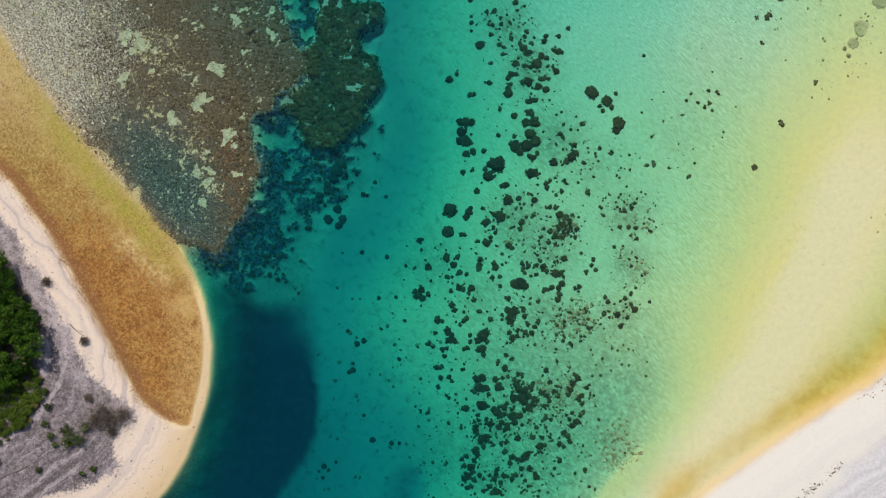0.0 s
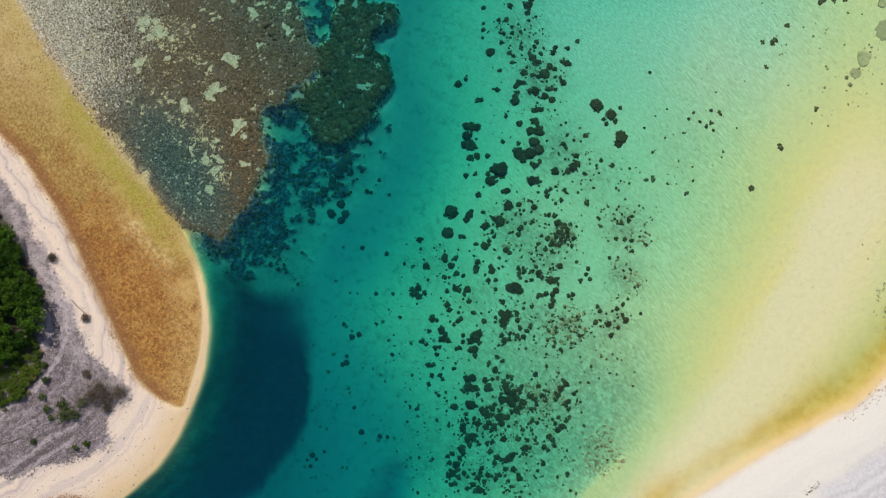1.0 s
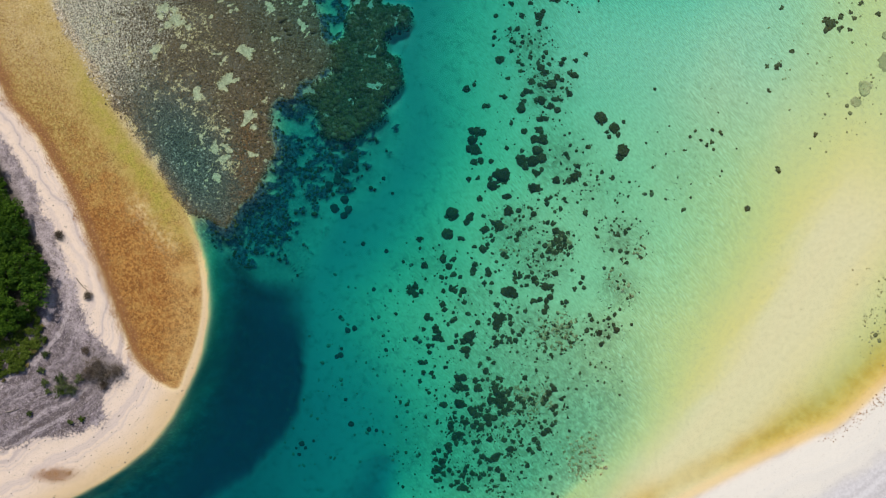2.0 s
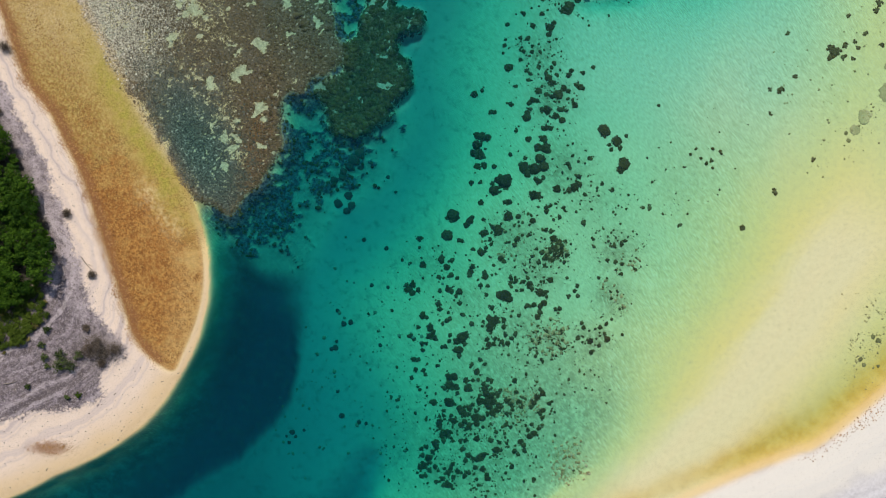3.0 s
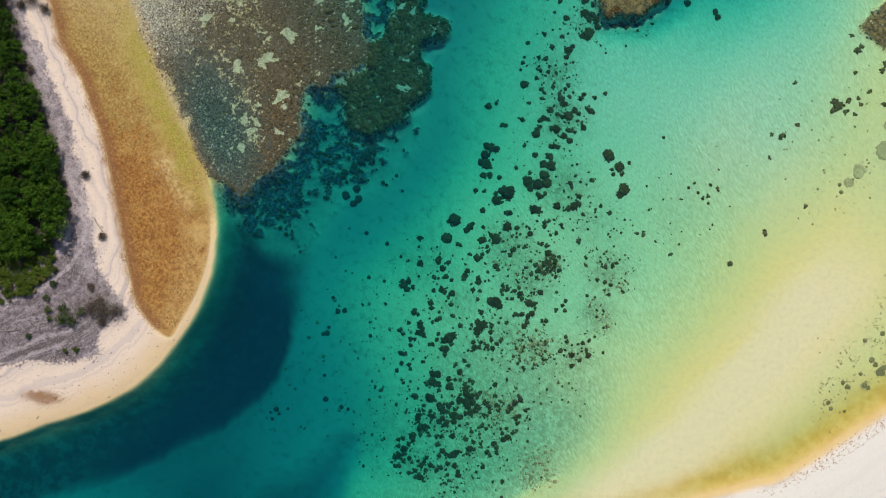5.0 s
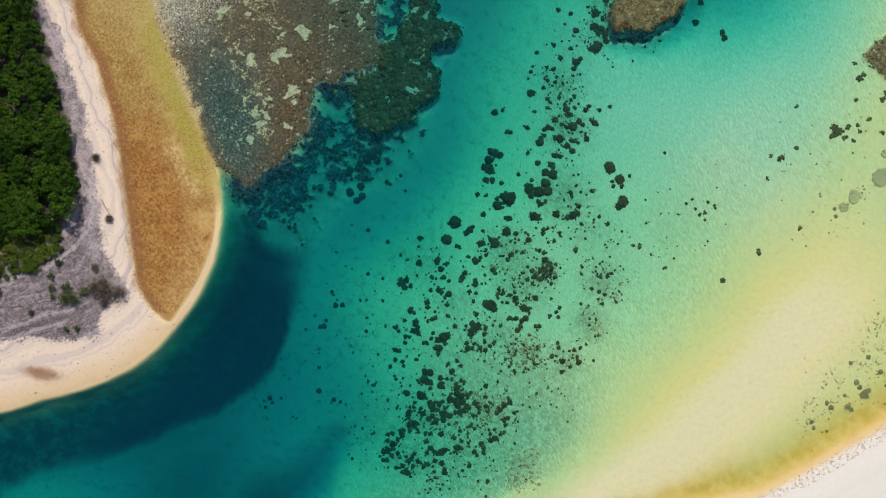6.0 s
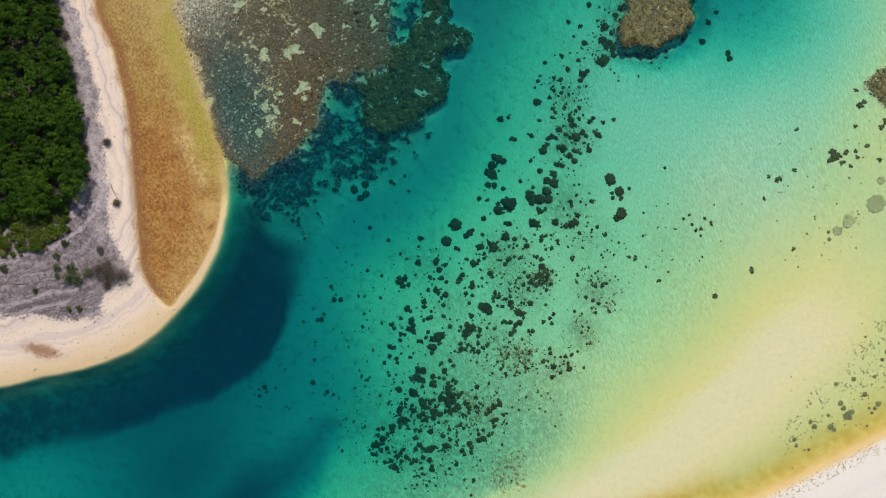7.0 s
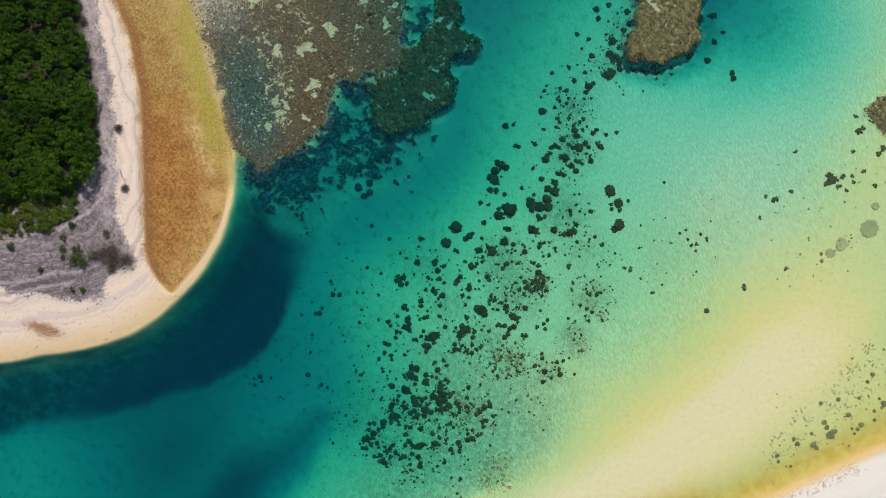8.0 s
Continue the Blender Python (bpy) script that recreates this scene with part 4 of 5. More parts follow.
MIDDLE_D = [
    (4.1, -8.2, 0.57), (5.9, -8.0, 0.80), (5.3, -9.1, 0.46), (6.4, -10.4, 0.57), (13.4, -10.2, 0.57),
    (19.4, -10.8, 0.46), (20.7, -8.5, 0.57), (22.2, -7.9, 0.57), (24.3, -7.1, 0.69), (23.6, -8.0, 0.69),
    (23.8, -9.3, 0.57), (23.4, -10.3, 0.69), (21.4, -8.3, 0.46), (27.8, -7.7, 0.57), (27.0, -8.1, 0.46),
    (-4.5, -8.5, 0.69), (-5.3, -9.6, 0.92), (-4.2, -10.1, 0.80), (-3.1, -9.4, 0.57), (-5.9, -8.8, 0.57),
    (1.6, -8.7, 0.46), (1.8, -11.5, 0.69), (2.4, -12.6, 0.57), (-1.1, -14.6, 0.80), (-0.1, -14.8, 0.46),
    (4.1, -14.8, 0.46), (3.5, -15.6, 0.46), (4.8, -14.3, 0.57), (9.7, -14.4, 0.57), (14.1, -13.2, 1.15),
    (13.2, -12.5, 0.80), (14.7, -12.7, 0.92),
]
SOUTH_A = [
    (13.9, -14.4, 0.92), (13.4, -15.1, 0.46), (16.5, -12.5, 0.46), (16.7, -13.9, 0.57), (17.3, -15.5, 0.46),
    (18.1, -17.1, 0.57), (18.8, -15.9, 0.57), (19.4, -15.0, 0.57), (16.9, -17.1, 0.57), (15.3, -16.7, 0.46),
    (14.2, -18.2, 0.69), (13.6, -17.1, 0.57), (15.2, -17.9, 0.57), (8.1, -17.9, 1.15), (8.9, -17.2, 0.80),
    (7.2, -18.8, 0.80), (9.0, -19.0, 0.57), (8.1, -20.6, 0.92), (8.3, -21.7, 0.57), (7.3, -20.8, 0.57),
    (1.0, -17.1, 0.80), (1.8, -18.0, 0.69), (1.2, -18.8, 0.80), (2.4, -19.0, 0.69), (0.9, -16.5, 0.57),
    (-2.8, -19.6, 0.57), (-2.2, -20.1, 0.46), (-1.6, -17.3, 0.46), (-0.1, -20.7, 0.57), (0.7, -20.5, 0.46),
    (0.3, -22.1, 0.57), (4.3, -20.6, 0.46),
]
SOUTH_B = [
    (5.0, -20.3, 0.46), (5.6, -19.1, 0.46), (5.5, -17.7, 0.46), (13.0, -21.7, 0.46), (14.0, -22.6, 0.46),
    (11.3, -23.2, 0.46), (-1.3, -24.4, 0.57), (-0.5, -24.4, 0.57), (4.1, -24.8, 0.46), (12.7, -24.5, 0.69),
    (30.4, -3.3, 0.46), (30.7, -2.2, 0.46), (31.2, -4.3, 0.46), (29.3, -4.8, 0.46), (33.1, -9.9, 0.46),
    (33.6, -10.8, 0.46), (32.9, -13.3, 0.57), (35.6, -13.4, 0.69), (38.3, -9.2, 0.46), (37.1, -10.2, 0.46),
    (38.3, -11.4, 0.46), (39.1, -12.3, 0.69), (37.6, -14.0, 0.46), (36.2, -15.7, 0.57), (21.1, -24.8, 0.57),
    (-0.5, -26.6, 0.57), (1.2, -26.4, 0.57), (-1.1, -28.5, 0.46), (1.8, -27.2, 0.46), (7.0, -26.8, 0.92),
    (8.1, -26.5, 0.92), (7.5, -28.6, 1.03),
]
SOUTH_C = [
    (8.9, -28.6, 0.80), (6.4, -29.4, 0.57), (9.3, -30.0, 0.46), (10.7, -26.8, 0.69), (12.1, -26.5, 0.46),
    (11.2, -28.6, 0.69), (12.1, -28.6, 0.57), (11.5, -27.8, 0.46), (15.0, -27.8, 0.69), (14.6, -26.8, 0.46),
    (15.6, -28.8, 0.80), (16.7, -29.1, 0.92), (17.9, -28.6, 0.80), (18.4, -27.6, 0.46), (14.4, -30.6, 0.80),
    (16.1, -30.6, 0.92), (17.3, -30.3, 0.80), (18.8, -30.9, 0.92), (16.7, -31.4, 0.80), (17.6, -32.6, 0.80),
    (18.4, -31.8, 0.69), (16.7, -33.1, 0.57), (16.1, -25.7, 0.46), (15.3, -25.6, 0.46), (7.9, -32.2, 1.03),
    (8.7, -32.3, 0.69), (4.7, -32.9, 0.69), (4.1, -32.9, 0.46), (12.5, -32.6, 0.69), (13.0, -31.8, 0.46),
    (11.0, -33.7, 0.92), (10.4, -33.1, 0.69),
]
SOUTH_D = [
    (11.9, -34.1, 0.69), (14.2, -34.5, 0.92), (15.6, -34.3, 0.80), (14.6, -35.7, 0.69), (13.3, -36.4, 0.69),
    (9.8, -36.0, 0.69), (11.5, -36.6, 0.69), (12.7, -37.2, 0.57), (12.1, -35.7, 0.57), (7.2, -34.3, 0.46),
    (7.3, -35.4, 0.46), (8.9, -35.1, 0.46), (6.7, -37.4, 0.69), (7.0, -38.0, 0.46), (8.7, -38.9, 0.80),
    (7.8, -39.7, 0.69), (9.2, -39.4, 0.57), (8.3, -40.8, 0.57), (11.9, -40.0, 0.57), (13.0, -39.8, 0.57),
    (10.4, -40.4, 0.46), (15.3, -38.9, 0.69), (18.4, -38.7, 0.57), (19.2, -36.6, 0.46), (20.3, -38.7, 0.46),
    (20.1, -40.4, 0.69), (19.6, -40.7, 0.57), (19.6, -41.7, 0.46), (12.7, -41.7, 0.57), (6.7, -41.7, 0.80),
    (7.1, -42.5, 0.57), (4.9, -42.9, 0.57),
]
SOUTH_E = [
    (3.9, -43.5, 0.57), (6.4, -43.7, 0.57), (4.4, -44.9, 0.57), (5.8, -45.2, 0.80), (6.1, -46.0, 0.57),
    (5.2, -46.9, 0.80), (4.4, -47.5, 0.69), (6.4, -47.7, 0.57), (7.5, -46.7, 0.57), (5.8, -49.0, 0.57),
    (5.0, -49.4, 0.57), (11.8, -48.3, 0.57), (10.5, -47.5, 0.69), (11.0, -46.3, 0.57), (11.2, -45.4, 0.46),
    (12.5, -46.7, 0.57), (9.6, -49.0, 0.57), (8.4, -49.9, 0.46), (11.0, -50.1, 0.92), (10.0, -50.3, 0.57),
    (14.2, -42.9, 0.69), (13.8, -44.0, 0.57), (15.3, -43.2, 0.46), (16.7, -42.9, 0.92), (17.3, -42.3, 0.69),
    (16.1, -43.5, 0.57), (17.8, -45.2, 0.69), (16.1, -45.2, 0.57), (15.0, -46.6, 0.57), (14.1, -47.5, 0.57),
    (19.2, -46.9, 0.69), (18.8, -46.1, 0.46),
]
SOUTH_F = [
    (29.3, -28.4, 0.46), (21.9, -27.2, 0.46), (25.9, -28.6, 0.80), (26.5, -27.4, 0.80), (27.6, -26.5, 0.69),
    (25.7, -29.7, 0.57), (27.0, -25.7, 0.46), (28.2, -30.1, 0.69), (27.4, -30.6, 0.46), (28.4, -31.8, 0.46),
    (23.6, -30.1, 0.57), (22.8, -29.1, 0.57), (20.2, -29.4, 0.69), (21.3, -30.1, 0.57), (21.9, -31.2, 0.46),
    (20.7, -32.2, 0.46), (21.1, -34.6, 0.57), (22.2, -34.9, 0.46), (26.5, -33.5, 0.46), (28.2, -34.1, 0.57),
    (27.3, -35.4, 0.69), (26.5, -36.2, 0.69), (25.9, -34.9, 0.46), (24.7, -37.7, 0.69), (25.6, -38.3, 0.57),
    (25.9, -39.5, 0.57), (23.8, -40.0, 0.57), (24.7, -40.6, 0.46), (23.8, -43.5, 0.57), (29.0, -45.2, 0.46),
]
WEST_HEADS = [
    (-23.9, 6.3, 1.03), (-22.0, 8.4, 0.92), (-21.0, 6.4, 0.92), (-21.8, 5.0, 0.92), (-16.9, -0.7, 0.57),
    (-11.7, -1.7, 0.57), (-13.3, -10.2, 0.46), (-9.7, -10.0, 0.46), (-9.1, -22.8, 0.46), (-16.5, -19.1, 0.57),
    (-19.8, -17.1, 0.57), (-19.6, -25.7, 0.57), (-16.6, -34.8, 0.46), (-10.8, -40.6, 0.57), (-9.1, -40.6, 0.46),
    (-14.8, -40.0, 0.69), (-18.8, -23.9, 0.46), (-14.2, 13.9, 0.46), (-11.9, 11.0, 0.46), (-21.3, 17.9, 1.03),
    (-22.3, 16.2, 1.15), (-22.8, 14.5, 0.92), (-20.5, 15.0, 0.80), (-24.0, 12.2, 1.03), (-25.7, 11.0, 0.92),
    (-24.0, 13.3, 0.92), (-17.9, -19.7, 0.67), (-18.8, -25.3, 0.67), (-25.1, -45.8, 0.60), (-25.4, -48.2, 0.45), (-24.2, -46.6, 0.42), (-26.2, -46.9, 0.38), (-22.6, -44.9, 0.40),
]
REEF_HEADS = [
    (15.1, 64.6, 0.93), (16.0, 61.3, 0.93), (17.7, 61.4, 0.8), (20.8, 62.2, 0.93), (18.3, 57.5, 1.07), (17.6, 56.4, 0.67), (24.6, 62.1, 0.93), (27.0, 63.3, 0.93), (28.8, 65.1, 0.8), (30.2, 67.9, 0.8),
    (32.7, 70.4, 0.93), (32.8, 72.2, 0.53), (31.3, 76.4, 0.8), (31.9, 79.7, 1.07), (15.3, 72.5, 0.8), (17.1, 70.1, 0.8), (16.5, 68.0, 0.8), (17.3, 63.9, 0.67), (22.3, 63.7, 0.93), (34.3, 81.7, 0.67),
    (8.4, 69.8, 0.80), (9.8, 68.0, 0.67), (10.6, 72.0, 0.67), (6.9, 62.4, 0.53), (9.9, 62.4, 0.53), (12.3, 59.1, 0.67),
    (15.2, 64.3, 0.93), (16.0, 61.4, 1.07), (17.3, 60.4, 0.80), (17.9, 56.7, 1.20), (17.0, 56.2, 0.67),
    (14.9, 52.2, 0.93), (14.9, 50.7, 0.67), (15.6, 53.3, 0.53), (18.8, 60.9, 0.93), (19.6, 59.3, 0.80),
    (25.8, 61.8, 1.07), (28.2, 63.0, 0.80), (23.2, 61.1, 0.93), (21.5, 61.5, 0.80), (31.4, 79.0, 1.07),
    (33.1, 70.2, 1.20), (37.9, 70.8, 0.80), (34.8, 81.8, 0.80), (38.3, 78.7, 0.53), (37.5, 75.8, 0.67),
    (44.2, 70.5, 0.67), (45.1, 69.4, 0.80), (5.7, 51.4, 0.53), (8.7, 54.3, 0.53), (12.6, 54.8, 0.53),
    (11.3, 51.9, 0.67),
]
EAST_HEADS = [
    (63.5, 16.6, 0.69), (68.8, 25.5, 0.69), (64.9, 41.9, 0.46), (50.2, 14.8, 0.57), (54.4, 29.7, 0.46),
    (75.8, 33.9, 0.57), (66.1, 47.3, 0.69), (64.0, 47.1, 0.46), (43.1, 17.3, 0.69), (41.6, 17.1, 0.46),
    (76.3, 57.7, 1.33), (75.5, 56.2, 0.80), (78.2, 56.8, 0.80), (75.2, 58.3, 0.80), (78.2, 59.3, 0.67),
    (80.1, 60.4, 0.53), (81.0, 59.4, 0.53), (80.4, 56.9, 0.53), (85.9, 60.9, 0.53), (82.0, 62.7, 0.53),
    (77.7, 65.9, 0.53), (83.5, 68.1, 0.67), (83.7, 69.7, 0.80), (76.9, 70.8, 0.80), (77.4, 71.9, 0.67),
    (74.7, 73.7, 0.53), (65.7, 59.8, 0.53), (68.8, 50.9, 0.53), (66.4, 47.7, 0.67),
]
SHOAL_HEADS = [
    (108.1, 8.7, 0.8), (107.8, 7.4, 0.53), (100.0, 5.3, 0.73), (101.1, 4.5, 0.6), (102.7, 3.4, 1.07), (103.2, 4.5, 0.67),
    (100.1, -0.6, 0.67), (101.1, -0.9, 0.53), (96.5, -2.1, 0.67), (95.3, -1.5, 0.53), (98.5, 1.6, 0.53), (100.6, 11.6, 0.67),
    (97.2, 9.0, 0.53), (104.8, 14.1, 0.53), (104.9, 18.5, 0.53), (109.4, 13.0, 0.53), (110.4, 11.1, 0.53), (109.2, 16.1, 0.4),
    (110.8, 15.6, 0.8), (110.7, 14.5, 0.53), (107.6, 6.1, 0.4), (106.5, 6.9, 0.4), (97.5, -7.5, 0.4), (94.4, -7.8, 0.53),
    (93.5, -6.7, 0.53), (107.7, 2.9, 0.33), (105.2, 20.6, 0.67), (104.3, 9.4, 0.67), (81.7, 40.7, 0.53), (82.5, 39.2, 0.53),
]
RINGS = [
    (89.3, 51.1, 2.27), (85.1, 44.9, 1.6), (88.2, 56.6, 1.07), (83.5, 41.8, 1.2),
]
BROKEN_RINGS = [
    (101.9, 25.7, 1.2), (103.3, 22.3, 1.07), (105.8, 20.3, 0.8), (108.6, 19.7, 1.2), (106.0, 16.2, 1.07), (104.5, 14.7, 0.8),
    (103.2, 11.7, 0.8), (104.5, 9.0, 0.93), (102.5, 3.6, 1.33), (96.0, -2.2, 1.33), (100.5, -0.7, 1.2), (92.1, -4.1, 1.47),
    (102.0, 15.0, 1.07), (99.3, 18.1, 1.33), (98.4, 8.7, 1.2), (96.0, 4.5, 1.07), (93.0, 2.3, 0.8), (93.1, -7.0, 0.8),
    (99.0, 13.5, 1.2), (101.1, 19.7, 1.07),
]


def coral_heads(places, meshes, label, seed, group, deep=0.08):
    rng = random.Random(seed)
    floor = ground_at(places)[0] if places else ()
    for (x, y, r), z in zip(places, floor):
        ob = new("coral_head", rng.choice(meshes))
        size = r * rng.uniform(0.84, 0.98)
        tall = min(size * rng.uniform(0.4, 0.65), max(0.1, (-z - deep) / 0.85))
        ob.matrix_basis = pose(x, y, z - 0.02, 0, 0, rng.uniform(0, 360)) @ Matrix.Diagonal((size, size * rng.uniform(0.85, 1.1), tall, 1))
        tagged(ob, label, "coral", group)


def small_corals(name, places, material, label, seed, deep=0.05):
    """Many knobbly heads, joined."""
    rng = random.Random(seed)
    floor = ground_at(places)[0]
    shape, tris = sphere_shape(2)
    co, faces = [], []
    for k, ((x, y, r), z) in enumerate(zip(places, floor)):
        shift = Vector((k * 2.3, k * 1.1, 0))
        pts = np.array([(Vector(v) * (1 + 0.45 * noise.noise(Vector(v) * 1.6 + shift) + 0.2 * noise.noise(Vector(v) * 4 + shift)))[:] for v in shape])
        pts[:, 2] = np.maximum(pts[:, 2], -0.3) * 0.5
        r = r * rng.uniform(0.78, 1.0)
        co.append(pts * np.array((r, r, min(r, max(0.15, 1.7 * (-z - deep))))) + np.array((x, y, z)))
        faces.append(tris + k * len(shape))
    me = triangles(name, np.concatenate(co), np.concatenate(faces), material, True)
    tagged(new(name, me), label, "coral", kind="stuff")


SMALL = []
BLOCKS = (NORTH_A, NORTH_B, NORTH_C, MIDDLE_A, MIDDLE_B, MIDDLE_C, MIDDLE_D, SOUTH_A, SOUTH_B, SOUTH_C, SOUTH_D, SOUTH_E, SOUTH_F)
for k, block in enumerate(BLOCKS):
    big = [c for c in block if c[2] >= 0.9]
    small = [c for c in block if c[2] < 0.9]
    coral_heads(big, CORAL_MESHES, "broad dark brown coral head on pale rippled sand under water", 50 + k, "coral heads in the channel")
    coral_heads([c for c in small if c[2] >= 0.62], CORAL_MESHES, "small dark coral head on pale rippled sand under water", 90 + k, "coral heads in the channel")
    SMALL += [c for c in small if c[2] < 0.62]
small_corals("small_corals", SMALL, SMALL_CORAL, "many small dark coral lumps on the channel floor", 17)
coral_heads(WEST_HEADS, DIM_MESHES, "dim coral head in deeper blue-green water", 70, "coral heads in deep water")
coral_heads(REEF_HEADS, CORAL_MESHES, "dark coral head beside the round brown reef", 71, "coral heads round the small reef")
coral_heads([(x, y, 0.8 * r) for x, y, r in EAST_HEADS], SHOAL_MESHES, "lone olive-brown coral head in bright shallow water", 72, "coral heads on the sand flat")
coral_heads(SHOAL_HEADS, SHALLOW_MESHES, "low grey coral head in ankle-deep yellow water", 73, "coral heads on the shoal", 0.03)
coral_heads(RINGS, RING_MESHES, "pale ring-shaped coral with a sandy sunken top", 74, "ring corals on the shoal", 0.03)

# ---- loose coral between the heads ----
SHOAL_FIELDS = [
    (101.4, 14.7, 6.01, 90), (97.2, 5.1, 6.67, 70), (94.1, -3.8, 4.67, 60), (103.2, 23.0, 5.34, 60),
    (106.7, 12.9, 4.67, 40), (92.9, -8.9, 4.00, 30), (81.8, 48.1, 6.67, 40), (68.6, 50.6, 6.67, 26),
    (78.7, 36.2, 8.01, 20), (83.0, 63.7, 5.34, 40), (81.0, 4.6, 8.01, 8), (35.6, -40.6, 3.67, 70),
    (39.7, -4.5, 2.98, 30), (66.1, 47.1, 2.75, 24), (76.4, 35.6, 5.73, 16), (84.4, 40.2, 4.59, 30),
]


def rubble(name, fields, label, seed, low, high, material):
    rng = np.random.RandomState(seed)
    X, Y = [], []
    for x, y, spread_m, count in fields:
        n = int(count * 4.2)
        d = spread_m * np.sqrt(rng.rand(n)) * rng.uniform(0.75, 1.2, n)
        a = rng.uniform(0, 6.283, n)
        px, py = x + 1.25 * d * np.cos(a), y + 1.25 * d * np.sin(a)
        clump = wave_noise(px, py, 2.6, 3, 70) - 0.5 * (d / spread_m) ** 2 > rng.uniform(-0.75, 0.25, n)
        X.append(px[clump])
        Y.append(py[clump])
    X, Y = np.concatenate(X), np.concatenate(Y)
    z, _ = terrain(X, Y)
    R = low + (high - low) * rng.rand(len(X)) ** 4.0
    keep = z < -0.06
    X, Y, z, R = X[keep], Y[keep], z[keep], R[keep]
    return tagged(lumps(name, X, Y, z, R, np.minimum(0.6, np.maximum(0.12, (-z - 0.02) / R)), material, rng, 7), label, "coral", kind="stuff")


def broken_rings():
    """Low rings of coral stumps where the tops of old heads have died off."""
    rng = np.random.RandomState(62)
    X, Y, R = [], [], []
    for x, y, r in BROKEN_RINGS:
        n = int(26 * r)
        a = rng.uniform(0, 6.283) + 4.6 * rng.rand(n)
        d = r * rng.normal(0.95, 0.2, n)
        X.append(x + d * np.cos(a))
        Y.append(y + d * np.sin(a) * rng.uniform(0.8, 1.1))
        R.append(0.06 + 0.17 * rng.rand(n) ** 2)
    X, Y, R = np.concatenate(X), np.concatenate(Y), np.concatenate(R)
    z, _ = terrain(X, Y)
    tagged(lumps("ring_stumps", X, Y, z, R, np.full(len(X), 0.5), SHOAL_BITS, rng, 6, 0.3), "broken rings of low grey-brown coral stumps on the yellow shoal", "coral", kind="stuff")


def head_rims():
    """Small lumps that break the outline of the larger heads."""
    rng = np.random.RandomState(61)
    X, Y, R = [], [], []
    for block in (*BLOCKS, EAST_HEADS, REEF_HEADS):
        for x, y, r in block:
            n = int(4 + 5 * r)
            a, d = rng.uniform(0, 6.283, n), r * rng.uniform(0.6, 1.0, n)
            X.append(x + d * np.cos(a))
            Y.append(y + d * np.sin(a))
            R.append(rng.uniform(0.12, 0.22, n) + 0.22 * r * rng.rand(n))
    X, Y, R = np.concatenate(X), np.concatenate(Y), np.concatenate(R)
    z, _ = terrain(X, Y)
    tagged(lumps("coral_rims", X, Y, z, R, np.full(len(X), 0.5), RUBBLE, rng, 6, 0.3), "broken dark coral growth round the larger heads", "coral", kind="stuff")


head_rims()
# deep fragments paler than RUBBLE, to carry the haze of the water
HAZED = coral_material("hazed_rubble", (0.15, 0.14, 0.08), (0.30, 0.27, 0.16), True)
SHOAL_BITS = coral_material("shoal_coral", (0.24, 0.175, 0.07), (0.50, 0.39, 0.18), True)
PINK = coral_material("pale_rubble", (0.26, 0.125, 0.045), (0.74, 0.42, 0.20), True, 0.3)
PALE_FIELDS = [
    (26.6, -13.7, 3.9, 190), (23.7, -28.7, 3.4, 70), (35.8, -40.2, 4.4, 110), (24.9, 4.7, 2.6, 60), (39.8, 4.7, 3.4, 26),
    (38.7, -3.4, 3.6, 30), (20.5, -31.0, 4.0, 50), (14.0, 4.0, 5.0, 30),
]
rubble("coral_fragments", RUBBLE_FIELDS, "scattered dark coral lumps between the heads on the sandy floor", 3, 0.07, 0.42, RUBBLE)
rubble("silted_fragments", [(x, y, r, 0.5 * c) for x, y, r, c in DEEP_FIELDS], "dim coral lumps in the deeper channel, greyed by water haze", 5, 0.14, 0.5, HAZED)
rubble("shoal_fragments", [(x, y, r, 0.55 * c) for x, y, r, c in SHOAL_FIELDS], "scattered grey-brown coral bits on the yellow shoal", 4, 0.07, 0.30, SHOAL_BITS)
broken_rings()
rubble("pale_fragments", PALE_FIELDS, "pinkish broken coral rubble in patches on the channel floor", 8, 0.10, 0.40, PINK)



